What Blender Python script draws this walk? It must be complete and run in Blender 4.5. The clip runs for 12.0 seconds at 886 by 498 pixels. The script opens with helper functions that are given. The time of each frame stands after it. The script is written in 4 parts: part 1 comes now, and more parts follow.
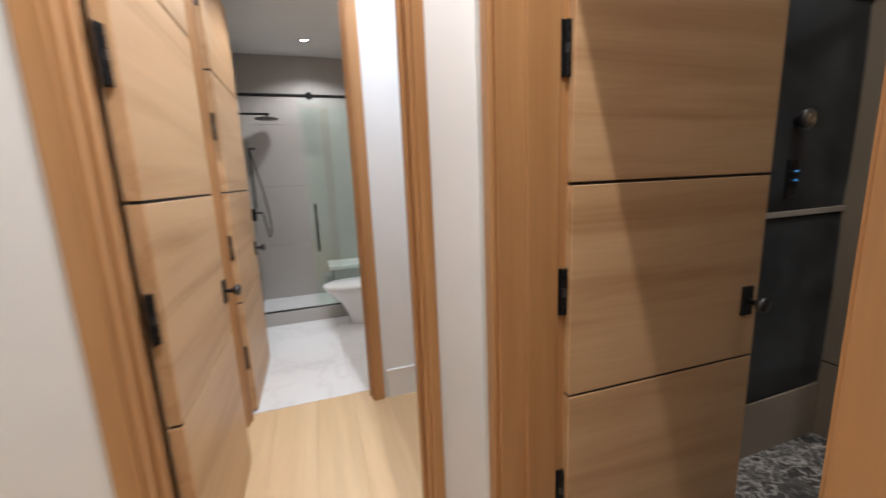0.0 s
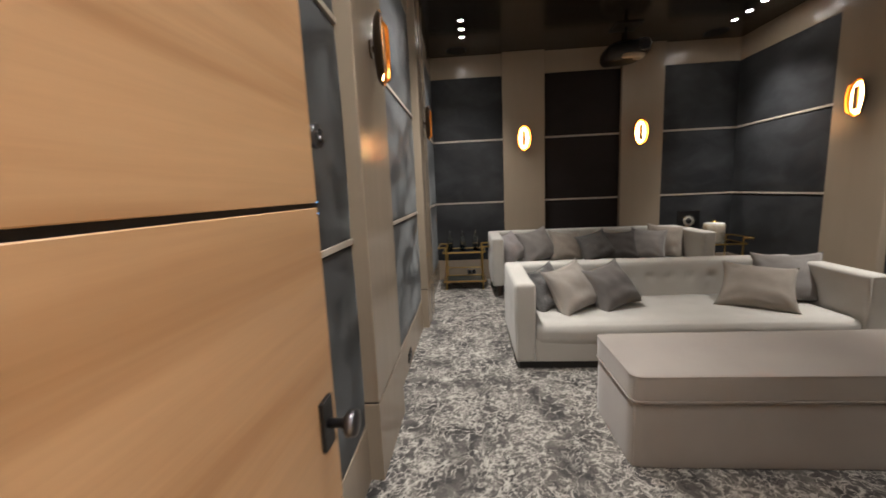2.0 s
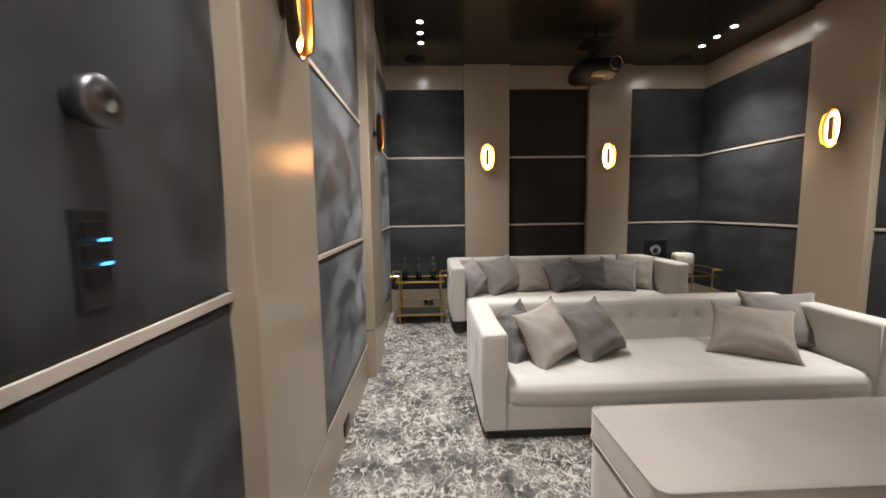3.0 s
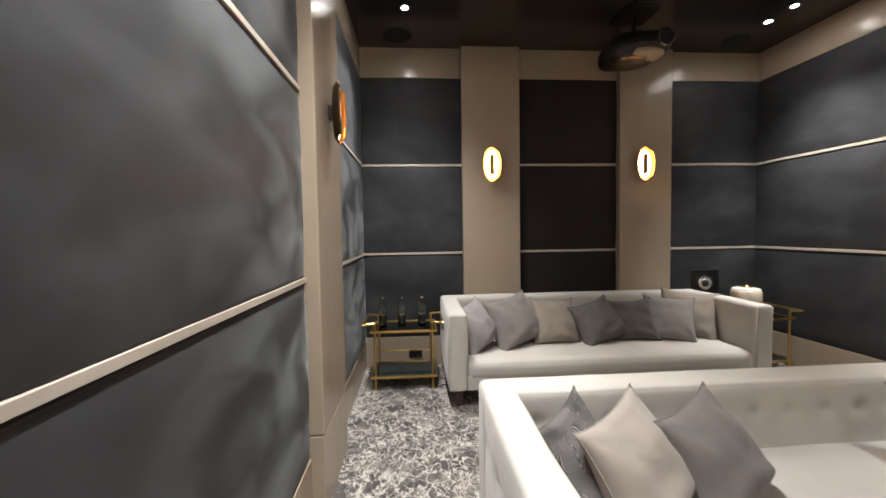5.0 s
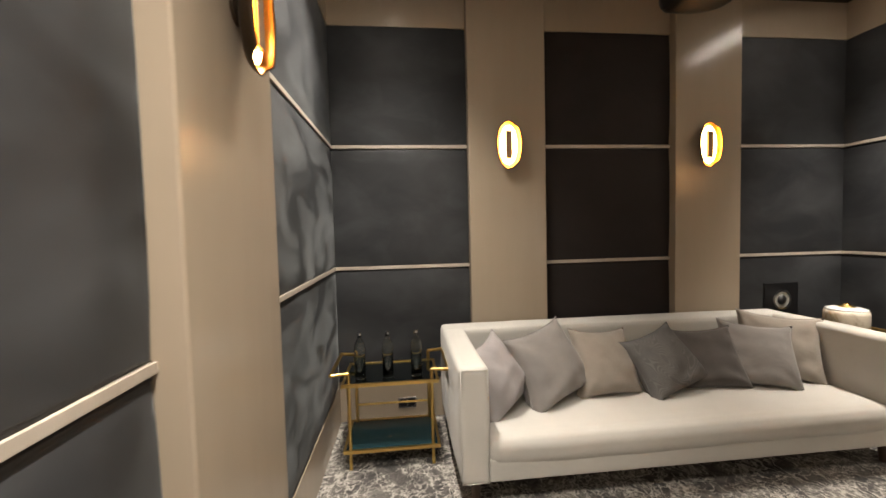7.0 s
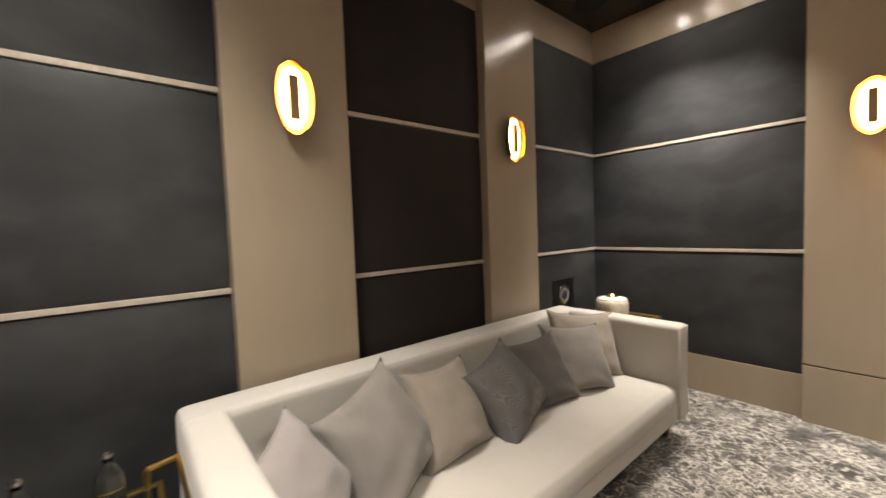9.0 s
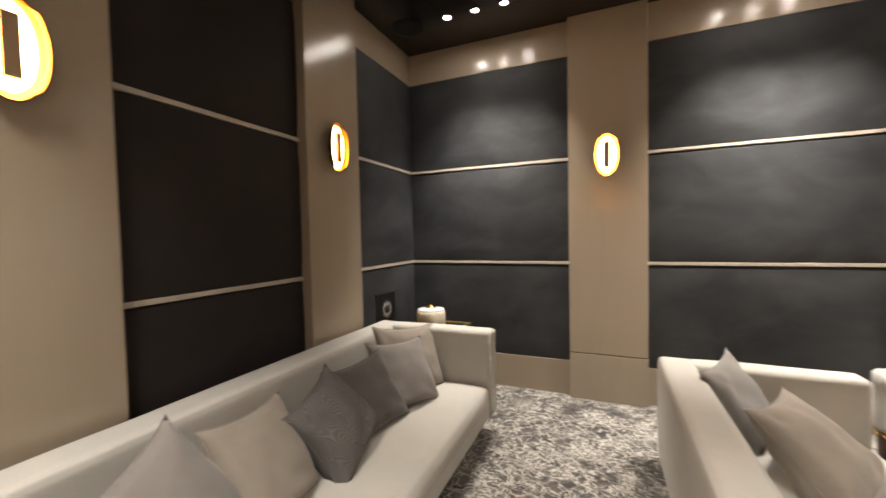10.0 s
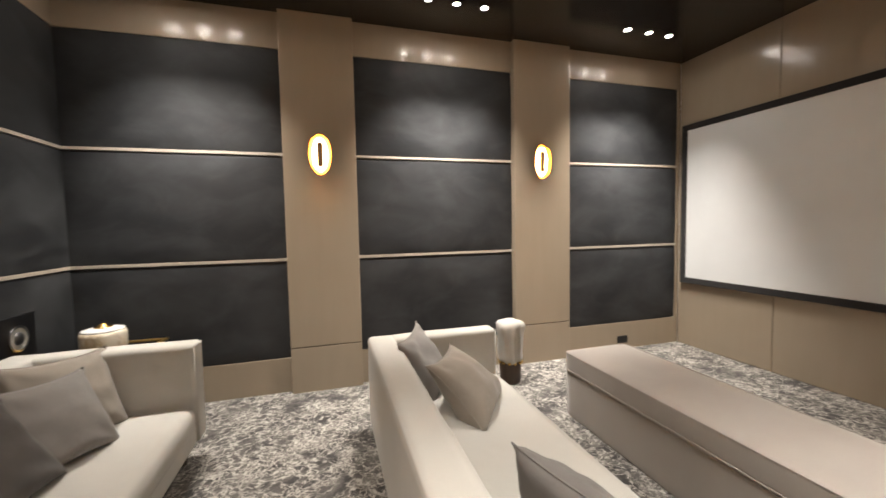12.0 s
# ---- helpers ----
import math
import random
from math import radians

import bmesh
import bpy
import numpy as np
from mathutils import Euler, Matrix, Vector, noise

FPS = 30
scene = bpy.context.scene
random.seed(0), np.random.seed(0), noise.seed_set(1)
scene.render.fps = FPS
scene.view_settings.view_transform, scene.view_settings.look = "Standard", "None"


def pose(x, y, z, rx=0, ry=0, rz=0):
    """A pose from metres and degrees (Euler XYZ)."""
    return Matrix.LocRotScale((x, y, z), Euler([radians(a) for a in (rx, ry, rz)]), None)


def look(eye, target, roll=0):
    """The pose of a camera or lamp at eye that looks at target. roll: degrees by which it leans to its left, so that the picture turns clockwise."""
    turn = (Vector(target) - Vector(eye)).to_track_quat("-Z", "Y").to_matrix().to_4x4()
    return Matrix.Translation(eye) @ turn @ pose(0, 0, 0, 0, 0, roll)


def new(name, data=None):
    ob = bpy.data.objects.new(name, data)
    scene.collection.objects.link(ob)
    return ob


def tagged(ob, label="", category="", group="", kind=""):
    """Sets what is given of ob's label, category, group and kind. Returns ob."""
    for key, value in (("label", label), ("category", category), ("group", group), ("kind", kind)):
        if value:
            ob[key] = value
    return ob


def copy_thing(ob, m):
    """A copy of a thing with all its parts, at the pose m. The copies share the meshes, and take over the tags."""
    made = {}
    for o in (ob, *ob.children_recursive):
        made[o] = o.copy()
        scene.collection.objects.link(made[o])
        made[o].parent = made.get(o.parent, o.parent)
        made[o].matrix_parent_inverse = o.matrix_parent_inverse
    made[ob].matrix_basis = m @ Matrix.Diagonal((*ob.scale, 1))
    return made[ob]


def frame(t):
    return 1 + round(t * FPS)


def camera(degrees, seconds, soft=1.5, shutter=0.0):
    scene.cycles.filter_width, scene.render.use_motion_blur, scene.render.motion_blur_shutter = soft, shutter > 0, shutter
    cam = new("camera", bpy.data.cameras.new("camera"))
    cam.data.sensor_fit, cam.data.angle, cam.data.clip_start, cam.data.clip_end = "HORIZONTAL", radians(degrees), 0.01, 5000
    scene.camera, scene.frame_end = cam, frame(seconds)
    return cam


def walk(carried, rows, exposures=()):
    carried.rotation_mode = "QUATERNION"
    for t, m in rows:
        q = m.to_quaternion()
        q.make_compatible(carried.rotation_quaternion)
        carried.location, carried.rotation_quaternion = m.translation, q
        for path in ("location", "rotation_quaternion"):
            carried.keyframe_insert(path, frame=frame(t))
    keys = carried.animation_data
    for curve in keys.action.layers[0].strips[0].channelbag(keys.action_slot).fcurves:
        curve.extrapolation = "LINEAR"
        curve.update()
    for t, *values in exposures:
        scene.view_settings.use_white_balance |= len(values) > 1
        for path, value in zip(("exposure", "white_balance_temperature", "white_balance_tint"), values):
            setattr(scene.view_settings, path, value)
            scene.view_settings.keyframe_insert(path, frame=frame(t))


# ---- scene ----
cam = camera(97.8, 12.0, 1.6, 0.4)
PATH = [
    (0, (0.201, 0.57, 1.461), (0.823, 2.437, 1.099), -2.4),
    (0.5, (0.35, 0.812, 1.442), (1.463, 2.438, 1.098), -2.4),
    (1, (0.522, 1.005, 1.436), (2.115, 2.17, 1.111), -2.8),
    (1.5, (0.721, 1.141, 1.447), (2.616, 1.696, 1.133), -3.3),
    (2, (0.948, 1.188, 1.447), (2.92, 1.34, 1.148), -2.5),
    (2.5, (1.256, 1.188, 1.461), (3.239, 1.173, 1.203), -1.3),
    (4.5, (2.612, 1.156, 1.473), (4.604, 1.028, 1.338), -0.7),
    (5, (2.907, 1.175, 1.47), (4.9, 1.04, 1.378), -0.9),
    (5.5, (3.22, 1.151, 1.469), (5.215, 1.029, 1.401), -0.7),
    (6, (3.468, 1.138, 1.476), (5.464, 1.039, 1.396), -0.1),
    (6.5, (3.765, 1.181, 1.481), (5.761, 1.073, 1.424), -0.9),
    (6.7, (3.862, 1.202, 1.511), (5.856, 1.072, 1.438), -1.1),
    (8.3, (4.76, 1.172, 1.497), (6.565, 0.314, 1.422), -2.3),
    (8.5, (4.846, 1.147, 1.489), (6.587, 0.169, 1.4), -2.2),
    (9, (5.037, 1.068, 1.496), (6.572, -0.209, 1.39), -2.1),
    (9.5, (5.127, 1.012, 1.501), (6.343, -0.574, 1.421), -1.4),
    (10, (5.183, 1.006, 1.513), (5.966, -0.833, 1.441), -1.2),
    (10.5, (5.216, 1.03, 1.513), (5.573, -0.935, 1.423), -1.5),
    (11, (5.213, 1.041, 1.506), (5.209, -0.957, 1.397), -1.6),
    (11.5, (5.177, 1.05, 1.501), (4.87, -0.922, 1.383), -1.3),
    (12, (5.136, 1.052, 1.513), (4.572, -0.863, 1.394), -1.1),
]
walk(cam, [(t, look(eye, target, roll)) for t, eye, target, roll in PATH],
     [(0, -1.45, 5900, 10), (0.5, -1.15, 5950, 10), (1.0, -0.76, 6050, 10), (1.5, -0.32, 6100, 10), (2.5, 0.36, 6000, 10), (4.5, 0.66, 5850, 10), (6.5, 0.88, 6500, 10), (8.5, 0.90, 6600, 10), (12, 0.79, 6350, 10)])

# ---- light ----
world = bpy.data.worlds.new("world")
scene.world = world
world.use_nodes = True
world.node_tree.nodes["Background"].inputs["Color"].default_value = (0.02, 0.02, 0.025, 1)
world.node_tree.nodes["Background"].inputs["Strength"].default_value = 0.05

CEIL = 3.422
XW, XE, YN, YS = 0.95, 7.155, 1.775, -2.765
WARM = (1.0, 0.91, 0.80)
GLOW = (1.0, 0.54, 0.18)


def spot(x, y, z, power, size, blend, colour, radius=0.025, aim=None):
    data = bpy.data.lights.new("downlight_beam", "SPOT")
    data.energy, data.spot_size, data.spot_blend, data.color, data.shadow_soft_size = power, radians(size), blend, colour, radius
    ob = new("downlight_beam", data)
    ob.matrix_world = look((x, y, z), aim or (x, y - 0.001, 0))
    return ob


TRIOS = [(6.21, -2.21), (4.01, -2.21), (1.965, -2.21), (6.12, 1.24), (4.01, 1.24), (1.95, 1.24)]
for (tx, ty), power in zip(TRIOS, (106, 142, 158, 84, 122, 70)):
    for k in (-1, 0, 1):
        spot(tx + 0.256 * k, ty, CEIL - 0.012, power, 74 if ty < 0 else 100, 0.95 if ty < 0 else 1.0, WARM, 0.02, (tx + 0.256 * k, ty - 0.28, 0.6) if ty < 0 else None)
spot(0.528, 1.00, 3.27, 365, 150, 0.5, (1.0, 0.92, 0.84), 0.006)
# Unseen hall lamp, added to brighten the whole open door leaf.
spot(0.0, 0.45, 3.27, 105, 150, 0.5, (1.0, 0.96, 0.93), 0.03)
# Unseen lobby lamp, added to whiten the walls beyond the doorway.
spot(0.55, 2.45, 3.27, 310, 150, 0.5, (0.86, 0.92, 1.0), 0.04)
# The lamp at y 5.13 is real; the nearer one is an unseen addition.
for bx, by in ((0.295, 5.13), (0.3, 3.75)):
    spot(bx, by, 2.905, 135, 140, 0.5, (1.0, 0.95, 0.9), 0.04)


# ---- materials ----
def material(name, colour=(0.8, 0.8, 0.8), rough=0.5, metal=0.0, **extra):
    m = bpy.data.materials.new(name)
    m.use_nodes = True
    b = m.node_tree.nodes["Principled BSDF"]
    b.inputs["Base Color"].default_value = (*colour, 1)
    b.inputs["Roughness"].default_value = rough
    b.inputs["Metallic"].default_value = metal
    for key, value in extra.items():
        b.inputs[key.replace("_", " ")].default_value = value
    return m


class Nodes:
    """Short hand for building node trees."""

    def __init__(self, m):
        self.t = m.node_tree
        self.bsdf = self.t.nodes["Principled BSDF"]

    def add(self, kind, **values):
        n = self.t.nodes.new(kind)
        for key, value in values.items():
            n.inputs[key.replace("_", " ")].default_value = value
        return n

    def link(self, a, b):
        self.t.links.new(a, b)

    def coords(self, scale=(1, 1, 1)):
        c, mp = self.add("ShaderNodeTexCoord"), self.add("ShaderNodeMapping", Scale=scale)
        self.link(c.outputs["Object"], mp.inputs["Vector"])
        return mp.outputs["Vector"]

    def noise(self, vec, scale, detail=3.0, rough=0.5, distort=0.0):
        n = self.add("ShaderNodeTexNoise", Scale=scale, Detail=detail, Roughness=rough, Distortion=distort)
        self.link(vec, n.inputs["Vector"])
        return n.outputs["Fac"]

    def ramp(self, fac, *stops):
        r = self.t.nodes.new("ShaderNodeValToRGB")
        while len(r.color_ramp.elements) < len(stops):
            r.color_ramp.elements.new(0.5)
        for e, (p, c) in zip(r.color_ramp.elements, stops):
            e.position, e.color = p, (*c, 1) if len(c) == 3 else c
        self.link(fac, r.inputs["Fac"])
        return r.outputs["Color"]

    def grey(self, fac, a, b, p0=0.3, p1=0.7):
        return self.ramp(fac, (p0, (a, a, a)), (p1, (b, b, b)))

    def mix(self, fac, a, b, blend="MIX"):
        n = self.t.nodes.new("ShaderNodeMix")
        n.data_type, n.blend_type = "RGBA", blend
        for sock, v in ((n.inputs[0], fac), (n.inputs[6], a), (n.inputs[7], b)):
            if isinstance(v, (int, float)):
                sock.default_value = v
            elif isinstance(v, tuple):
                sock.default_value = (*v, 1)
            else:
                self.link(v, sock)
        return n.outputs[2]

    def bump(self, height, strength, distance=0.01):
        n = self.add("ShaderNodeBump", Strength=strength, Distance=distance)
        self.link(height, n.inputs["Height"])
        self.link(n.outputs["Normal"], self.bsdf.inputs["Normal"])


def fabric(name, a, b, rough=0.9, weave=900.0, blotch=3.0, strength=0.25, sheen=0.2, crease=0.0):
    m = material(name, a, rough)
    n = Nodes(m)
    v = n.coords()
    big, fine = n.noise(v, blotch, 4), n.noise(v, weave, 2)
    c = n.mix(n.grey(big, 0, 1, 0.35, 0.65), a, b)
    c = n.mix(0.25, c, n.grey(fine, 0.5, 1.2, 0.3, 0.7), "MULTIPLY")
    n.link(c, n.bsdf.inputs["Base Color"])
    n.bsdf.inputs["Sheen Weight"].default_value = sheen
    n.bump(fine, strength, 0.002)
    if crease:
        fold = n.add("ShaderNodeBump", Strength=crease, Distance=0.02)
        n.link(n.noise(n.coords((1, 1, 1.5)), 8.0, 2, 0.5, 0.4), fold.inputs["Height"])
        last = n.bsdf.inputs["Normal"].links[0].from_node
        n.link(fold.outputs["Normal"], last.inputs["Normal"])
    return m


def suede(name, a, b, rough=0.62):
    """Dark brushed upholstery with hand marks in the nap."""
    m = material(name, a, rough)
    n = Nodes(m)
    c = n.add("ShaderNodeTexCoord")
    info = n.add("ShaderNodeObjectInfo")
    mp = n.add("ShaderNodeMapping", Scale=(1.0, 1.0, 1.6), Rotation=(0.5, 0.5, 0.0))
    n.link(c.outputs["Object"], mp.inputs["Vector"])
    off = n.add("ShaderNodeCombineXYZ")
    mul = n.t.nodes.new("ShaderNodeMath")
    mul.operation = "MULTIPLY"
    mul.inputs[1].default_value = 37.0
    n.link(info.outputs["Random"], mul.inputs[0])
    for k in "XYZ":
        n.link(mul.outputs[0], off.inputs[k])
    n.link(off.outputs[0], mp.inputs["Location"])
    v = mp.outputs["Vector"]
    cloud = n.noise(v, 1.3, 3, 0.5, 0.5)
    smear = n.noise(v, 2.6, 5, 0.58, 0.8)
    fine = n.noise(v, 700, 2)
    col = n.mix(n.grey(cloud, 0, 1, 0.38, 0.68), a, b)
    col = n.mix(n.grey(smear, 0.04, 0.30, 0.45, 0.75), col, tuple(x * 2.1 for x in b))
    n.link(col, n.bsdf.inputs["Base Color"])
    n.link(n.grey(smear, rough - 0.14, rough + 0.06), n.bsdf.inputs["Roughness"])
    n.bump(fine, 0.15, 0.001)
    n.link(n.ramp(smear, (0.40, (0.015, 0.015, 0.015)), (0.52, (0.085, 0.085, 0.085)), (0.70, (0.19, 0.19, 0.19))), n.bsdf.inputs["Sheen Weight"])
    n.bsdf.inputs["Sheen Roughness"].default_value = 0.35
    n.bsdf.inputs["Sheen Tint"].default_value = (0.92, 0.98, 1.0, 1)
    n.bsdf.inputs["Specular IOR Level"].default_value = 0.28
    return m


def satin(name, a, b, rough=0.36):
    """Taupe satin wall covering, faintly streaked from top to bottom."""
    m = material(name, a, rough)
    n = Nodes(m)
    v = n.coords((1, 1, 0.12))
    streak = n.noise(v, 14, 4)
    w = n.coords()
    cloud, fine = n.noise(w, 2.2, 3), n.noise(w, 420, 2)
    c = n.mix(n.grey(streak, 0, 1, 0.35, 0.65), a, b)
    c = n.mix(0.2, c, n.grey(cloud, 0.85, 1.05), "MULTIPLY")
    n.link(c, n.bsdf.inputs["Base Color"])
    n.link(n.grey(streak, rough - 0.02, rough + 0.04), n.bsdf.inputs["Roughness"])
    n.bump(fine, 0.05, 0.001)
    return m


def timber(name, a, b, c3, along="X", rough=0.42, scale=1.0):
    m = material(name, a, rough)
    n = Nodes(m)
    s = {"X": (0.5, 9, 9), "Y": (9, 0.5, 9), "Z": (9, 9, 0.5)}[along]
    info = n.add("ShaderNodeObjectInfo")
    c = n.add("ShaderNodeTexCoord")
    add = n.t.nodes.new("ShaderNodeVectorMath")
    add.operation = "ADD"
    mul = n.t.nodes.new("ShaderNodeMath")
    mul.operation = "MULTIPLY"
    mul.inputs[1].default_value = 23.0
    n.link(info.outputs["Random"], mul.inputs[0])
    n.link(c.outputs["Object"], add.inputs[0])
    n.link(mul.outputs[0], add.inputs[1])
    mp = n.add("ShaderNodeMapping", Scale=tuple(x * scale for x in s))
    n.link(add.outputs[0], mp.inputs["Vector"])
    v = mp.outputs["Vector"]
    band = n.noise(v, 0.9, 4, 0.55, 0.6)
    grain = n.noise(v, 9, 5, 0.6, 0.2)
    col = n.ramp(band, (0.3, c3), (0.5, a), (0.7, b))
    col = n.mix(0.24, col, n.grey(grain, 0.72, 1.12, 0.3, 0.7), "MULTIPLY")
    n.link(col, n.bsdf.inputs["Base Color"])
    n.link(n.grey(grain, rough - 0.06, rough + 0.08), n.bsdf.inputs["Roughness"])
    n.bump(grain, 0.08, 0.001)
    return m


def carpet_material():
    m = material("carpet_pile", (0.2, 0.2, 0.2), 0.95)
    n = Nodes(m)
    v = n.coords()
    warp = n.add("ShaderNodeTexNoise", Scale=6.0, Detail=3.0)
    n.link(v, warp.inputs["Vector"])
    sub = n.t.nodes.new("ShaderNodeVectorMath")
    sub.operation = "SUBTRACT"
    sub.inputs[1].default_value = (0.5, 0.5, 0.5)
    n.link(warp.outputs["Color"], sub.inputs[0])
    sc = n.t.nodes.new("ShaderNodeVectorMath")
    sc.operation = "SCALE"
    sc.inputs["Scale"].default_value = 0.26
    n.link(sub.outputs[0], sc.inputs[0])
    add = n.t.nodes.new("ShaderNodeVectorMath")
    add.operation = "ADD"
    n.link(v, add.inputs[0])
    n.link(sc.outputs[0], add.inputs[1])
    fine_warp = n.add("ShaderNodeTexNoise", Scale=24.0, Detail=2.0)
    n.link(v, fine_warp.inputs["Vector"])
    sub2 = n.t.nodes.new("ShaderNodeVectorMath")
    sub2.operation = "MULTIPLY_ADD"
    sub2.inputs[1].default_value = (0.05, 0.05, 0.0)
    n.link(fine_warp.outputs["Color"], sub2.inputs[0])
    n.link(add.outputs[0], sub2.inputs[2])
    w = sub2.outputs[0]
    col = n.mix(n.grey(n.noise(v, 5.0, 4, 0.65, 0.8), 0, 1, 0.36, 0.64), (0.042, 0.039, 0.038), (0.165, 0.154, 0.142))
    cell = n.add("ShaderNodeTexVoronoi", Scale=13.0)
    n.link(w, cell.inputs["Vector"])
    col = n.mix(n.grey(cell.outputs["Color"], 0.0, 0.75, 0.55, 0.8), col, (0.040, 0.038, 0.040))
    for scale, width, mscale, lo, hi in ((8.0, 0.050, 2.6, 0.38, 0.50), (14.0, 0.080, 3.4, 0.40, 0.50), (27.0, 0.09, 5.0, 0.48, 0.58)):
        vo = n.add("ShaderNodeTexVoronoi", Scale=scale)
        vo.feature = "DISTANCE_TO_EDGE"
        n.link(w, vo.inputs["Vector"])
        line = n.ramp(vo.outputs["Distance"], (0.0, (1, 1, 1)), (width * 0.45, (0.8, 0.8, 0.8)), (width, (0, 0, 0)))
        where = n.grey(n.noise(v, mscale, 3, 0.6), 0.0, 1.0, lo, hi)
        broken = n.grey(n.noise(v, 17.0 + scale, 2), 0.1, 1.0, 0.36, 0.56)
        col = n.mix(n.mix(1.0, n.mix(1.0, line, where, "MULTIPLY"), broken, "MULTIPLY"), col, (0.53, 0.50, 0.455))
    fine = n.noise(v, 260, 2)
    col = n.mix(0.5, col, n.grey(fine, 0.55, 1.25, 0.3, 0.7), "MULTIPLY")
    n.link(col, n.bsdf.inputs["Base Color"])
    n.bump(fine, 0.6, 0.006)
    return m


def marble_material(name, a, vein):
    m = material(name, a, 0.25)
    n = Nodes(m)
    v = n.coords()
    f = n.noise(v, 1.4, 6, 0.6, 2.5)
    n.link(n.ramp(f, (0.44, a), (0.495, vein), (0.53, a)), n.bsdf.inputs["Base Color"])
    return m


def plaster(name, a, rough=0.7):
    m = material(name, a, rough)
    n = Nodes(m)
    v = n.coords()
    n.link(n.mix(0.5, a, n.mix(1.0, a, n.grey(n.noise(v, 1.7, 4), 0.88, 1.04), "MULTIPLY")), n.bsdf.inputs["Base Color"])
    n.bump(n.noise(v, 160, 3), 0.05, 0.002)
    return m


def glow(name, colour, strength):
    m = material(name, colour, 0.4)
    b = m.node_tree.nodes["Principled BSDF"]
    b.inputs["Emission Color"].default_value = (*colour, 1)
    b.inputs["Emission Strength"].default_value = strength
    return m


def glass_material(name, colour=(1, 1, 1), rough=0.0):
    return material(name, colour, rough, Transmission_Weight=1.0, IOR=1.45)


M_SUEDE = suede("panel_suede", (0.0185, 0.0198, 0.0222), (0.0400, 0.0422, 0.0455))
M_CLOTH = suede("panel_cloth", (0.0148, 0.0118, 0.0112), (0.0195, 0.0160, 0.0154), 0.85)
M_TAUPE = satin("wall_taupe", (0.340, 0.280, 0.212), (0.350, 0.288, 0.219), 0.19)
M_RAIL = satin("rail_taupe", (0.42, 0.375, 0.315), (0.47, 0.42, 0.36), 0.32)
M_CEIL = satin("ceiling_dark", (0.020, 0.017, 0.015), (0.022, 0.0185, 0.016), 0.17)
M_CARPET = carpet_material()
M_SOFA = fabric("sofa_ivory", (0.485, 0.475, 0.443), (0.525, 0.513, 0.479), 0.92, 600, 2.5, 0.12, 0.2, 0.12)
M_OTTO = fabric("ottoman_taupe", (0.30, 0.271, 0.248), (0.345, 0.313, 0.286), 0.95, 700, 2.0, 0.25, 0.3)
M_PLINTH = material("plinth_black", (0.012, 0.011, 0.010), 0.5)
M_LEG = timber("leg_walnut", (0.05, 0.03, 0.02), (0.07, 0.045, 0.03), (0.035, 0.02, 0.014), "Z")
M_P_MID = fabric("pillow_grey", (0.185, 0.172, 0.164), (0.225, 0.211, 0.20), 0.9, 900, 5, 0.25, 0.2, 0.30)
M_P_LILAC = fabric("pillow_lilac_grey", (0.24, 0.222, 0.225), (0.29, 0.27, 0.27), 0.8, 900, 6, 0.25, 0.2, 0.30)
M_P_TAUPE = fabric("pillow_taupe", (0.235, 0.205, 0.175), (0.28, 0.247, 0.213), 0.9, 900, 5, 0.25, 0.2, 0.30)
M_P_DUSK = fabric("pillow_dark_grey", (0.120, 0.111, 0.105), (0.150, 0.139, 0.131), 0.9, 900, 5, 0.25, 0.2, 0.25)
M_P_DARK = fabric("pillow_charcoal", (0.062, 0.056, 0.053), (0.086, 0.078, 0.074), 0.9, 900, 5, 0.25, 0.2, 0.30)
M_P_LIGHT = fabric("pillow_light_taupe", (0.29, 0.262, 0.235), (0.335, 0.306, 0.277), 0.88, 900, 5, 0.25, 0.2, 0.30)
M_BRASS = material("brass", (0.62, 0.42, 0.14), 0.28, 1.0)
M_GOLD = material("reflector_gold", (0.85, 0.55, 0.18), 0.22, 1.0)
M_LINER = material("sconce_amber_gold", (0.62, 0.27, 0.05), 0.30, 1.0)
M_BRONZE = material("bronze_shell", (0.085, 0.064, 0.045), 0.32, 0.9)
M_BLACK = material("black_metal", (0.012, 0.012, 0.013), 0.4, 0.5)
M_BLACKPLASTIC = material("black_plastic", (0.007, 0.007, 0.008), 0.4)
M_CHROME = material("chrome", (0.75, 0.75, 0.76), 0.12, 1.0)
M_STEEL = material("dark_steel", (0.10, 0.10, 0.105), 0.3, 0.9)
M_MIRROR = material("smoked_mirror", (0.16, 0.20, 0.21), 0.06, 1.0)
M_TEAL = material("smoked_glass_shelf", (0.02, 0.055, 0.065), 0.08)
M_GLASS = material("bottle_glass", (0.97, 0.99, 0.96), 0.01, Transmission_Weight=1.0, IOR=1.45)
M_SHOWER = glass_material("shower_glass", (0.90, 0.97, 0.94))
M_SCREEN = plaster("screen_white", (0.77, 0.785, 0.80), 0.85)
M_FRAME = fabric("screen_frame_velvet", (0.008, 0.007, 0.008), (0.012, 0.010, 0.011), 0.9)
M_DOOR = timber("door_oak", (0.56, 0.35, 0.18), (0.61, 0.395, 0.21), (0.43, 0.245, 0.112), "X")
M_CASING = timber("casing_oak", (0.44, 0.225, 0.085), (0.50, 0.27, 0.11), (0.37, 0.175, 0.06), "Z")
M_FLOORWOOD = timber("floor_oak", (0.69, 0.49, 0.275), (0.73, 0.53, 0.31), (0.60, 0.41, 0.215), "Y", 0.38, 0.45)
M_WHITE = plaster("white_paint", (0.80, 0.79, 0.77))
M_SKIRT = material("white_gloss", (0.80, 0.79, 0.77), 0.35)
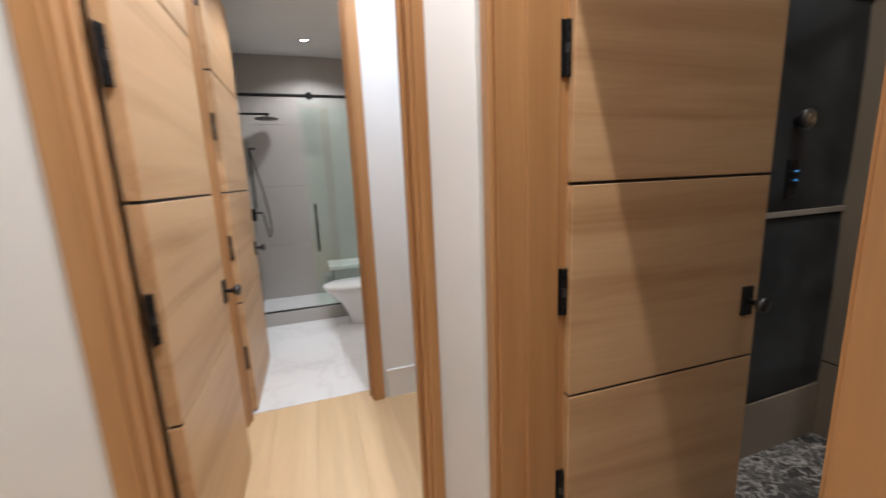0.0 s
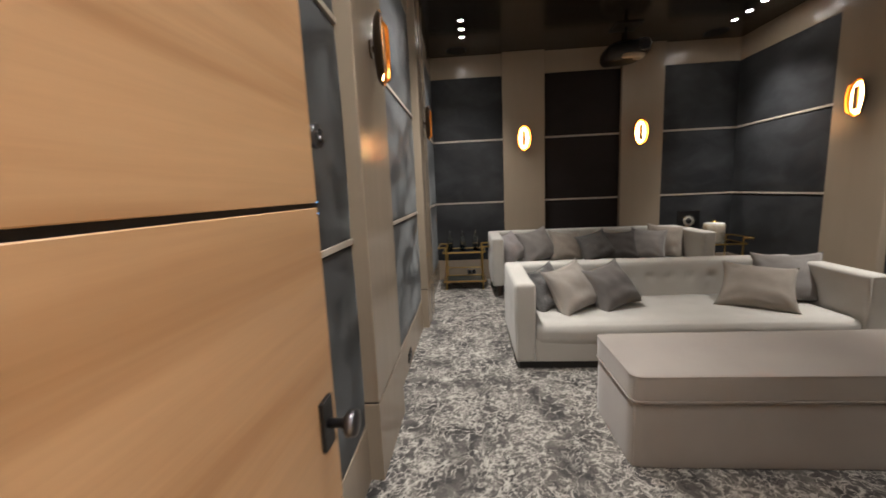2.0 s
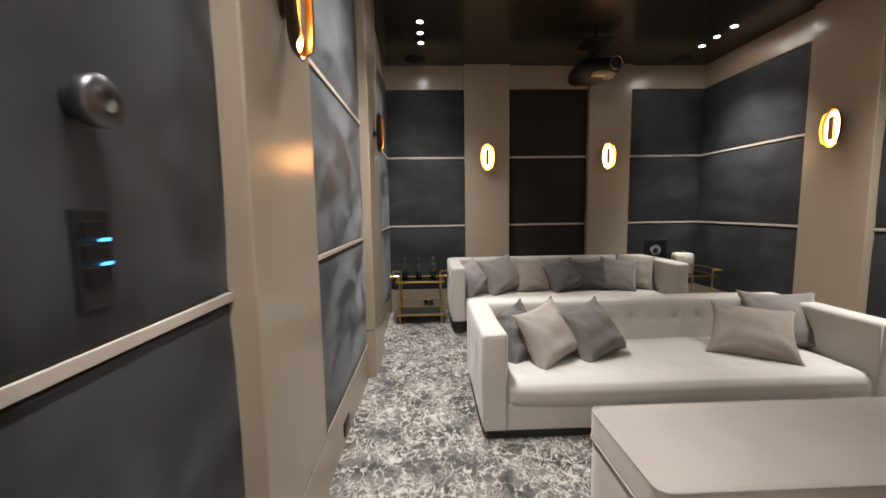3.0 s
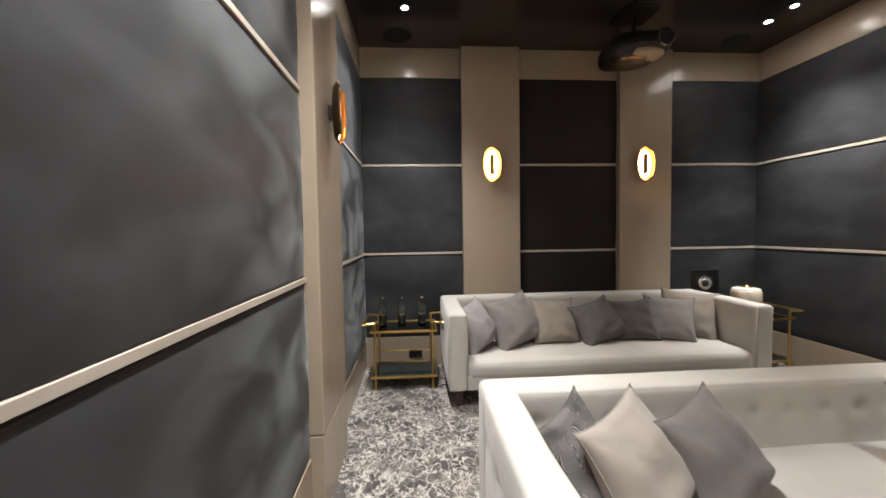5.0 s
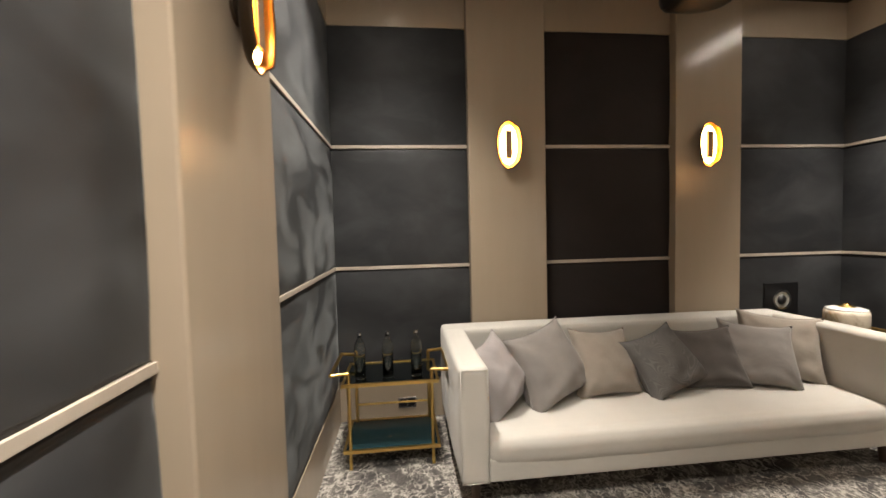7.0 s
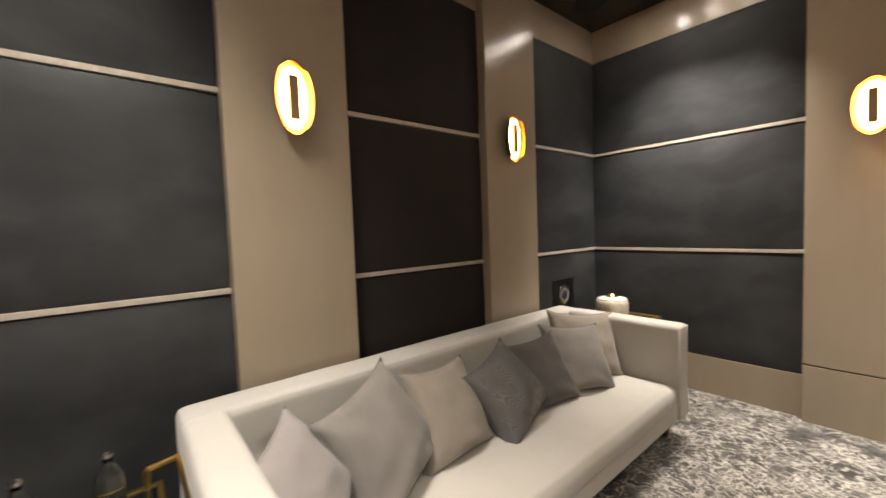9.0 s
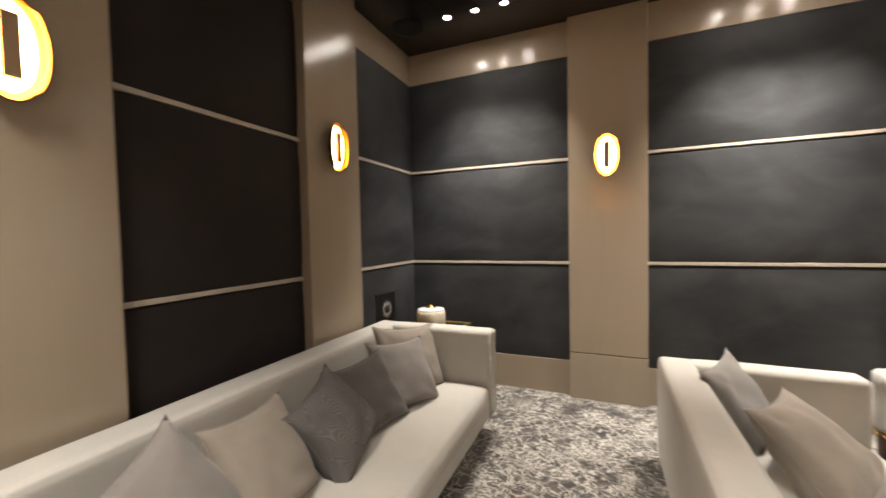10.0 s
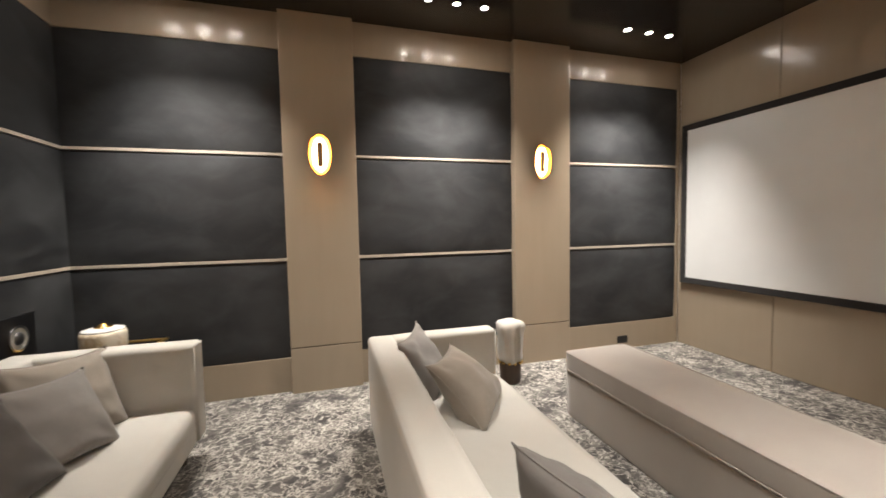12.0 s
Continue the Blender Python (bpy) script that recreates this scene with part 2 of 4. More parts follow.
M_TILE = plaster("shower_tile", (0.42, 0.395, 0.365), 0.3)
M_MARBLE = marble_material("floor_marble", (0.80, 0.79, 0.77), (0.74, 0.725, 0.705))
M_PORCELAIN = material("porcelain", (0.85, 0.85, 0.84), 0.08)
M_PEARL = marble_material("pearl_shell", (0.72, 0.66, 0.55), (0.45, 0.36, 0.24))
M_GREYGLASS = material("lens_glass", (0.02, 0.02, 0.025), 0.03)
M_SCONCE = glow("sconce_glow", GLOW, 30.0)
M_LED = glow("led_white", (1.0, 0.90, 0.78), 170.0)
M_BLUE = glow("indicator_blue", (0.10, 0.45, 1.0), 1.6)
M_GROOVE = material("groove_black", (0.010, 0.008, 0.007), 0.6)


# ---- building helpers ----
def mesh_object(name, bm, mat, smooth=False):
    bmesh.ops.recalc_face_normals(bm, faces=bm.faces)
    me = bpy.data.meshes.new(name)
    bm.to_mesh(me)
    bm.free()
    if smooth:
        for p in me.polygons:
            p.use_smooth = True
    me.materials.append(mat)
    return new(name, me)


def part(name, bm, mat, parent, label="", smooth=False):
    ob = mesh_object(name, bm, mat, smooth)
    ob.parent = parent
    return tagged(ob, label=label)


def thing(name, at, label, category, group="", turn=0.0, kind=""):
    ob = new(name)
    ob.matrix_world = pose(*at, 0, 0, turn)
    return tagged(ob, label, category, group, kind)


def box(x0, x1, y0, y1, z0, z1, bevel=0.0, seg=2):
    bm = bmesh.new()
    add_box(bm, x0, x1, y0, y1, z0, z1)
    if bevel:
        bmesh.ops.bevel(bm, geom=bm.edges[:], offset=bevel, segments=seg, profile=0.5, affect="EDGES")
    return bm


def add_box(bm, x0, x1, y0, y1, z0, z1):
    m = Matrix.Translation(((x0 + x1) / 2, (y0 + y1) / 2, (z0 + z1) / 2)) @ Matrix.Diagonal((x1 - x0, y1 - y0, z1 - z0, 1))
    bmesh.ops.create_cube(bm, size=1, matrix=m)


def tube(bm, a, b, r, n=12):
    a, b = Vector(a), Vector(b)
    d = b - a
    m = Matrix.Translation((a + b) / 2) @ d.to_track_quat("Z", "Y").to_matrix().to_4x4()
    bmesh.ops.create_cone(bm, cap_ends=True, segments=n, radius1=r, radius2=r, depth=d.length, matrix=m)


def cyl(a, b, r, n=24, r2=None):
    bm = bmesh.new()
    a, b = Vector(a), Vector(b)
    d = b - a
    m = Matrix.Translation((a + b) / 2) @ d.to_track_quat("Z", "Y").to_matrix().to_4x4()
    bmesh.ops.create_cone(bm, cap_ends=True, segments=n, radius1=r, radius2=r if r2 is None else r2, depth=d.length, matrix=m)
    return bm


def lathe(profile, n=28):
    """A turned shape round z from (radius, height) pairs."""
    bm = bmesh.new()
    rings = []
    for r, z in profile:
        rings.append([bm.verts.new((r * math.cos(2 * math.pi * i / n), r * math.sin(2 * math.pi * i / n), z)) for i in range(n)])
    for p, q in zip(rings, rings[1:]):
        for i in range(n):
            bm.faces.new((p[i], p[(i + 1) % n], q[(i + 1) % n], q[i]))
    for ring in (rings[0], rings[-1]):
        bm.faces.new(ring)
    return bm


def sweep(points, r, n=10, closed=False):
    """A round bar along a line of points."""
    bm = bmesh.new()
    pts = [Vector(p) for p in points]
    rings = []
    for i, p in enumerate(pts):
        if closed:
            d = pts[(i + 1) % len(pts)] - pts[i - 1]
        else:
            d = pts[min(i + 1, len(pts) - 1)] - pts[max(i - 1, 0)]
        q = d.to_track_quat("Z", "Y")
        rings.append([bm.verts.new(p + q @ Vector((r * math.cos(2 * math.pi * k / n), r * math.sin(2 * math.pi * k / n), 0))) for k in range(n)])
    pairs = list(zip(rings, rings[1:])) + ([(rings[-1], rings[0])] if closed else [])
    for a, b in pairs:
        for k in range(n):
            bm.faces.new((a[k], a[(k + 1) % n], b[(k + 1) % n], b[k]))
    if not closed:
        bm.faces.new(rings[0])
        bm.faces.new(rings[-1])
    return bm


def soft_box(x0, x1, y0, y1, z0, z1, r, cell=0.05, wobble=0.0, dents=(), crown=0.0, depth=0.014, spread=0.05):
    """An upholstered block: rounded edges of radius r, faces that crown outwards, and button dents (x, y, z)."""
    bm = bmesh.new()
    size = Vector((x1 - x0, y1 - y0, z1 - z0))
    mid = Vector(((x0 + x1) / 2, (y0 + y1) / 2, (z0 + z1) / 2))
    counts = [max(3, int(s / cell)) for s in size]

    def stops(s, n):
        edge = [-s / 2, -s / 2 + r * 0.3, -s / 2 + r * 0.65, -s / 2 + r]
        inner = [-s / 2 + r + (s - 2 * r) * i / n for i in range(1, n)]
        return edge + inner + [-e for e in reversed(edge)]

    grids = [stops(s, n) for s, n in zip(size, counts)]
    seen = {}

    def vert(p):
        key = tuple(round(c, 5) for c in p)
        if key not in seen:
            core = Vector([max(-s / 2 + r, min(s / 2 - r, c)) for s, c in zip(size, p)])
            d = Vector(p) - core
            q = core + (d.normalized() * r if d.length > 1e-6 else d)
            out = d.normalized() if d.length > 1e-6 else Vector((0, 0, 0))
            k = 1.0
            for s, c in zip(size, p):
                f = min(1.0, abs(2 * c / s))
                k *= 1.0 if f > 0.999 else (1 - f ** 4)
            q += out * crown * k
            w = q + mid
            if wobble:
                q += out * wobble * noise.noise(w * 3.0)
            for dent in dents:
                dist = (w - Vector(dent)).length
                if dist < spread * 3:
                    q -= out * depth * math.exp(-(dist / spread) ** 2)
            seen[key] = bm.verts.new(q + mid)
        return seen[key]

    for axis in range(3):
        u, v = [a for a in range(3) if a != axis]
        for side in (-1, 1):
            for i in range(len(grids[u]) - 1):
                for j in range(len(grids[v]) - 1):
                    quad = []
                    for a, b in ((i, j), (i + 1, j), (i + 1, j + 1), (i, j + 1)):
                        p = [0, 0, 0]
                        p[axis], p[u], p[v] = side * size[axis] / 2, grids[u][a], grids[v][b]
                        quad.append(vert(p))
                    if len(set(quad)) == 4:
                        bm.faces.new(quad)
    return bm


# ---- structure: cinema ----
def lay(side):
    """Maps a stretch of wall (along, out from the wall, up) to a box of the world."""
    return {"N": lambda u0, u1, w0, w1, z0, z1: (u0, u1, YN - w1, YN - w0, z0, z1),
            "S": lambda u0, u1, w0, w1, z0, z1: (u0, u1, YS + w0, YS + w1, z0, z1),
            "E": lambda u0, u1, w0, w1, z0, z1: (XE - w1, XE - w0, u0, u1, z0, z1),
            "W": lambda u0, u1, w0, w1, z0, z1: (XW + w0, XW + w1, u0, u1, z0, z1)}[side]


RAILS = (1.24, 2.19)
SKIRT, HEAD, PLINTH = 0.32, 3.108, 0.42


def dressed_wall(name, side, length, pilasters, label, cloth_bay=-1, skirt=SKIRT, filler=0.0):
    f = lay(side)
    a, b = length
    wall = mesh_object(name, box(*f(a - 0.15 if side != "E" else a, b + 0.15 if side != "E" else b, -0.15, 0, 0, CEIL)), M_TAUPE)
    tagged(wall, label, "wall", kind="structure")
    edges = [a] + [e for p in pilasters for e in p] + [b]
    edges[0] += filler
    bays = list(zip(edges[0::2], edges[1::2]))
    if filler:
        part("filler", box(*f(a, a + filler, 0, 0.036, 0, CEIL), 0.002), M_TAUPE, wall)
    depth = 0.105
    for i, (u0, u1) in enumerate(bays):
        cloth = M_CLOTH if i == cloth_bay else M_SUEDE
        zs = [skirt, *RAILS, HEAD]
        for k in range(3):
            z0 = zs[k] + (0.007 if k else 0.003)
            z1 = zs[k + 1] - (0.030 if k < 2 else 0.003)
            part("panel", soft_box(*f(u0 + 0.003, u1 - 0.003, 0.0, 0.030, z0, z1), 0.012, 0.12, 0.0, (), 0.008), cloth, wall, "", True)
        for z in RAILS:
            part("rail", box(*f(u0, u1, 0, 0.038, z - 0.020, z + 0.006), 0.002), M_RAIL, wall, "pale taupe horizontal rail")
            # Black backing paints the shade of the open gap below the rail.
            part("joint", box(*f(u0, u1, 0, 0.006, z - 0.036, z - 0.020)), M_GROOVE, wall)
        part("skirt_board", box(*f(u0, u1, 0, 0.036, 0, skirt), 0.003), M_TAUPE, wall)
        part("header", box(*f(u0, u1, 0, 0.036, HEAD, CEIL), 0.003), M_TAUPE, wall)
    for u0, u1 in pilasters:
        part("pilaster", box(*f(u0, u1, 0, depth, PLINTH + 0.003, CEIL), 0.008, 3), M_TAUPE, wall)
        part("pilaster_base", box(*f(u0, u1, 0, depth, 0, PLINTH - 0.003), 0.004), M_TAUPE, wall)
        part("joint", box(*f(u0 + 0.006, u1 - 0.006, 0, depth - 0.008, PLINTH - 0.003, PLINTH + 0.003)), M_GROOVE, wall)
    return wall


dressed_wall("wall_north", "N", (XW + 0.02, XE), [(2.69, 3.305), (4.90, 5.52)], "taupe wall with dark suede panels and pale rails", skirt=0.300)
dressed_wall("wall_south", "S", (XW + 0.02, XE), [(2.573, 3.243), (4.866, 5.504)], "taupe wall with dark suede panels and pale rails", filler=0.046)
dressed_wall("wall_east", "E", (YS, YN), [(-1.665, -1.068), (0.047, 0.673)], "taupe wall with dark panels between two pilasters", 1)

DOOR_Y0, DOOR_Y1, DOOR_H = 0.775, 1.580, 2.76
bm = bmesh.new()
add_box(bm, 0.70, XW, YS - 0.15, DOOR_Y0, 0, CEIL)
add_box(bm, 0.70, XW, DOOR_Y1, YN + 0.15, 0, CEIL)
add_box(bm, 0.70, XW, DOOR_Y0, DOOR_Y1, DOOR_H, CEIL)
wall_west = tagged(mesh_object("wall_west", bm, M_WHITE), "white partition wall with taupe cladding on the cinema side", "wall", kind="structure")
cols = [(YS + 0.036, -1.64), (-1.64, -0.10), (-0.10, DOOR_Y0 - 0.09)]
rows = [(0, 1.134), (1.134, 2.306), (2.306, CEIL)]
for y0, y1 in cols:
    for z0, z1 in rows:
        part("cladding_panel", box(XW, XW + 0.018, y0 + 0.003, y1 - 0.003, z0 + 0.003, z1 - 0.003, 0.003), M_TAUPE, wall_west)
part("cladding_panel", box(XW, XW + 0.018, DOOR_Y0 - 0.087, DOOR_Y1 + 0.08, DOOR_H + 0.09, CEIL - 0.003, 0.003), M_TAUPE, wall_west)

floor = tagged(mesh_object("floor", box(XW - 0.02, XE, YS, YN, -0.1, 0), M_CARPET), "charcoal carpet with a pale veined pattern", "floor", kind="structure")
ceiling = tagged(mesh_object("ceiling", box(XW, XE, YS, YN, CEIL, CEIL + 0.1), M_CEIL), "dark brown satin ceiling", "ceiling", kind="structure")

# ---- structure: hall, lobby and bathroom ----
HALL_C, BATH_C = 3.30, 2.93
hall_floor = tagged(mesh_object("floor_hall", box(-1.6, XW - 0.02, -1.6, 3.15, -0.1, -0.012), M_FLOORWOOD), "pale oak plank floor", "floor", kind="structure")
tagged(mesh_object("ceiling_hall", box(-1.6, 0.70, -1.6, 1.69, HALL_C, HALL_C + 0.1), M_WHITE), "white hall ceiling", "ceiling", kind="structure")
tagged(mesh_object("ceiling_lobby", box(-1.6, 1.5, 1.69, 3.15, HALL_C, HALL_C + 0.1), M_WHITE), "white lobby ceiling", "ceiling", kind="structure")
tagged(mesh_object("wall_hall_west", box(-1.75, -1.6, -1.6, 1.92, 0, HALL_C), M_WHITE), "plain white hall wall", "wall", kind="structure")
tagged(mesh_object("wall_hall_south", box(-1.75, 0.70, -1.75, -1.6, 0, HALL_C), M_WHITE), "plain white hall wall", "wall", kind="structure")
L0, L1, LH = -0.30, 0.512, 2.76
bm = bmesh.new()
add_box(bm, -1.6, L0, 1.69, 1.82, 0, HALL_C)
add_box(bm, L1, 0.70, 1.69, 1.82, 0, HALL_C)
add_box(bm, L0, L1, 1.69, 1.82, LH, HALL_C)
wall_lobby = tagged(mesh_object("wall_lobby", bm, M_WHITE), "white wall with an open oak doorway", "wall", kind="structure")
B0, B1 = -0.31, 0.490
bm = bmesh.new()
add_box(bm, -1.6, B0, 3.01, 3.15, 0, HALL_C)
add_box(bm, B1, 1.5, 3.01, 3.15, 0, HALL_C)
add_box(bm, B0, B1, 3.01, 3.15, LH, HALL_C)
wall_bath = tagged(mesh_object("wall_bathroom", bm, M_WHITE), "white wall with an open oak doorway", "wall", kind="structure")
tagged(mesh_object("wall_lobby_west", box(-0.50, -0.35, 1.82, 3.01, 0, HALL_C), M_WHITE), "plain white lobby wall", "wall", kind="structure")
tagged(mesh_object("wall_lobby_east", box(1.5, 1.65, 1.93, 3.15, 0, HALL_C), M_WHITE), "plain white lobby wall", "wall", kind="structure")
tagged(mesh_object("wall_bath_west", box(-0.61, -0.46, 3.15, 5.85, 0, BATH_C), M_TILE), "warm grey tiled bathroom wall", "wall", kind="structure")
tagged(mesh_object("wall_bath_east", box(1.15, 1.30, 3.15, 5.85, 0, BATH_C), M_TILE), "warm grey tiled bathroom wall", "wall", kind="structure")
wall_shower = tagged(mesh_object("wall_shower", box(-0.46, 1.15, 5.72, 5.85, 0, BATH_C), M_GROOVE), "warm grey large-format tiles at the shower", "wall", kind="structure")
for i, (z0, z1) in enumerate(((0, 0.72), (0.72, 1.44), (1.44, 2.16), (2.16, BATH_C))):
    for x0, x1 in ((-0.46, 0.345), (0.345, 1.15)):
        part("tile", box(x0 + 0.001, x1 - 0.001, 5.70, 5.73, z0 + 0.001, z1 - 0.001, 0.001, 1), M_TILE, wall_shower)
tagged(mesh_object("ceiling_bathroom", box(-0.46, 1.15, 3.15, 5.72, BATH_C, BATH_C + 0.1), M_WHITE), "white bathroom ceiling", "ceiling", kind="structure")
bath_floor = tagged(mesh_object("floor_bathroom", box(-0.46, 1.15, 3.15, 5.72, -0.1, -0.008), M_SKIRT), "white veined marble tile floor", "floor", kind="structure")
for i in range(3):
    for j in range(2):
        part("tile", box(-0.46 + 0.805 * j, -0.4615 + 0.805 * (j + 1), 3.15 + 0.6 * i, 3.1485 + 0.6 * (i + 1), -0.02, 0, 0.001, 1), M_MARBLE, bath_floor)
tagged(mesh_object("shower_curb", box(-0.46, 1.15, 4.80, 4.93, 0, 0.13, 0.004), M_TILE), "low warm grey stone shower kerb", "curb", kind="structure")
tagged(mesh_object("shower_floor", box(-0.46, 1.15, 4.93, 5.70, -0.02, 0.05), M_MARBLE), "white stone shower floor", "floor", kind="structure")


def skirting(name, f):
    sk = tagged(mesh_object(name, box(*f[0], 0.003), M_SKIRT), "white skirting board", "baseboard", kind="structure")
    part("cap", box(*f[1], 0.003), M_SKIRT, sk)


skirting("baseboard_lobby", ((0.575, 1.5, 2.996, 3.01, -0.012, 0.185), (0.575, 1.5, 2.990, 3.01, 0.185, 0.20)))
skirting("baseboard_hall", ((0.543, 0.70, 1.676, 1.69, -0.012, 0.185), (0.543, 0.70, 1.670, 1.69, 0.185, 0.20)))
skirting("baseboard_hall_west", ((-1.6, -0.40, 1.676, 1.69, -0.012, 0.185), (-1.6, -0.40, 1.670, 1.69, 0.185, 0.20)))


def door_frame(name, axis, lo, hi, near, far, height, label, casing=0.085, casing_lo=None):
    """Oak lining and casings of a doorway: lo..hi across, near..far through the wall."""
    fr = thing(name, (0, 0, 0), label, "door frame", kind="structure")

    def b(a0, a1, t0, t1, z0, z1, bev=0.004):
        return box(a0, a1, t0, t1, z0, z1, bev) if axis == "x" else box(t0, t1, a0, a1, z0, z1, bev)

    part("jamb", b(lo - 0.002, lo + 0.018, near, far, -0.01, height), M_CASING, fr)
    part("jamb", b(hi - 0.018, hi + 0.002, near, far, -0.01, height), M_CASING, fr)
    part("head", b(lo + 0.018, hi - 0.018, near, far, height - 0.02, height), M_CASING, fr)
    stop0 = near + (far - near) * 0.35
    part("stop", b(lo + 0.018, lo + 0.030, stop0, far - 0.052, -0.01, height - 0.02), M_CASING, fr)
    part("stop", b(hi - 0.030, hi - 0.018, stop0, far - 0.052, -0.01, height - 0.02), M_CASING, fr)
    for t0, t1 in ((near - 0.018, near), (far, far + 0.018)):
        part("casing", b(lo - (casing_lo or casing), lo + 0.006, t0, t1, -0.01, height + casing), M_CASING, fr)
        part("casing", b(hi - 0.006, hi + casing, t0, t1, -0.01, height + casing), M_CASING, fr)
        part("casing_head", b(lo + 0.006, hi - 0.006, t0, t1, height - 0.006, height + casing), M_CASING, fr)
    return fr


door_frame("door_frame_1", "y", DOOR_Y0, DOOR_Y1, 0.70, XW, DOOR_H, "reddish oak door lining and casings", 0.040, 0.068)
door_frame("door_frame_2", "x", L0, L1, 1.69, 1.82, LH, "reddish oak door lining and casings", 0.030, 0.052)
door_frame("door_frame_3", "x", B0, B1, 3.01, 3.15, LH, "reddish oak door lining and casings", 0.06)


def door_leaf(name, at, turn, width, label, mat, height=2.745):
    """An oak leaf hung from its edge at the origin, along +x, its shown face at y = 0 looking to -y."""
    d = thing(name, at, label, "door", kind="structure", turn=turn)
    t = 0.045
    zs = [0.008, 0.745, 1.428, 2.111, height]
    part("core", box(0.004, width - 0.004, 0.006, t - 0.006, 0.010, height - 0.002), M_GROOVE, d, "black inlay line between panels")
    for z0, z1 in zip(zs, zs[1:]):
        part("leaf_panel", box(0.0, width, 0.0, t, z0 + 0.005, z1 - 0.005, 0.0015, 1), mat, d)
    for z in (0.385, 1.094, 1.803, 2.512):
        h = part("hinge", box(-0.0035, 0.0, 0.016, 0.042, z - 0.076, z + 0.076, 0.0016), M_BLACK, d, "black butt hinge")
        part("frame_leaf", box(-0.034, -0.014, 0.0235, 0.0300, z - 0.076, z + 0.076, 0.003), M_BLACK, h)
        for k in (-0.060, -0.030, 0.0, 0.030, 0.060):
            part("knuckle", cyl((-0.011, 0.020, z + k - 0.0135), (-0.011, 0.020, z + k + 0.0135), 0.0072, 12), M_STEEL if k == 0 else M_BLACK, h)
    for s in (-1, 1):
        y = 0.0 if s < 0 else t
        rose = part("door_handle", box(width - 0.085, width - 0.035, min(y, y + s * 0.010), max(y, y + s * 0.010), 0.915, 1.025, 0.002), M_BLACK, d, "black square rose with round knob")
        bm = lathe([(0.010, 0.0), (0.010, 0.030), (0.016, 0.036), (0.026, 0.042), (0.028, 0.052), (0.026, 0.062), (0.018, 0.066)], 20)
        bmesh.ops.transform(bm, matrix=Matrix.Translation((width - 0.060, y + s * 0.008, 0.970)) @ Matrix.Rotation(radians(90 if s < 0 else -90), 4, "X"), verts=bm.verts)
        part("knob", bm, M_STEEL, rose, "dark steel knob", True)
    return d


door_leaf("door_1", (0.930, 1.532, 0), -1.5, 0.815, "oak door with black inlay lines, standing open", M_DOOR)
door_leaf("door_2", (-0.236, 1.850, 0), 90, 0.815, "oak door with black inlay lines, standing open", M_DOOR)
door_leaf("door_3", (-0.260, 3.172, 0), 90, 0.84, "oak door with black inlay lines, standing open", M_DOOR)

# oak boards of the hall floor
for i in range(12):
    x0 = -1.58 + 0.24 * i
    if x0 > 0.9:
        break
    for j, (y0, y1) in enumerate(((-1.6, 0.35 + 0.37 * (i % 3)), (0.35 + 0.37 * (i % 3), 3.148))):
        part("plank", box(x0 + 0.0006, min(x0 + 0.2394, XW - 0.021), y0 + 0.0006, y1 - 0.0006, -0.03, -0.001, 0.001, 1), M_FLOORWOOD, hall_floor)


# ---- cinema: lights ----
def ellipse_ring(a, b, a2, b2, y0, y1, n=48):
    """An oval ring in the xz plane, from half axes a2, b2 out to a, b, between y0 and y1."""
    bm = bmesh.new()
    loops = []
    for (p, q, y) in ((a, b, y0), (a, b, y1), (a2, b2, y1), (a2, b2, y0)):
        loops.append([bm.verts.new((p * math.cos(2 * math.pi * i / n), y, q * math.sin(2 * math.pi * i / n))) for i in range(n)])
    for k in range(4):
        l0, l1 = loops[k], loops[(k + 1) % 4]
        for i in range(n):
            bm.faces.new((l0[i], l0[(i + 1) % n], l1[(i + 1) % n], l1[i]))
    return bm


def sconce_bowl(inset, thick, lift=0.0, n=64, rings=7):
    """A flaring oval bowl: its sides stand out as wings and its top and foot are cut back."""
    bm = bmesh.new()

    def skin(inset, lift):
        rows = []
        for r in range(rings):
            row = []
            for i in range(n):
                c, v = math.cos(2 * math.pi * i / n), math.sin(2 * math.pi * i / n)
                k = max(0.0, min(1.0, (0.84 - abs(v)) / 0.16))
                reach = 0.060 + 0.021 * k * k * (3 - 2 * k)
                y = 0.030 + lift + (reach - 0.030 - lift) * r / (rings - 1)
                g = math.sin(math.pi / 2 * min(1.0, (y - 0.030) / 0.051 * 0.80 + 0.20)) ** 0.8
                row.append(bm.verts.new(((0.050 + 0.050 * g - inset) * c, -y, (0.130 + 0.062 * g - inset) * v)))
            rows.append(row)
        return rows

    outer, inner = skin(inset, lift), skin(inset + thick, lift + thick)
    rows = outer + inner[::-1]
    for p, q in zip(rows, rows[1:]):
        for i in range(n):
            bm.faces.new((p[i], p[(i + 1) % n], q[(i + 1) % n], q[i]))
    bm.faces.new(outer[0])
    bm.faces.new(inner[0])
    return bm


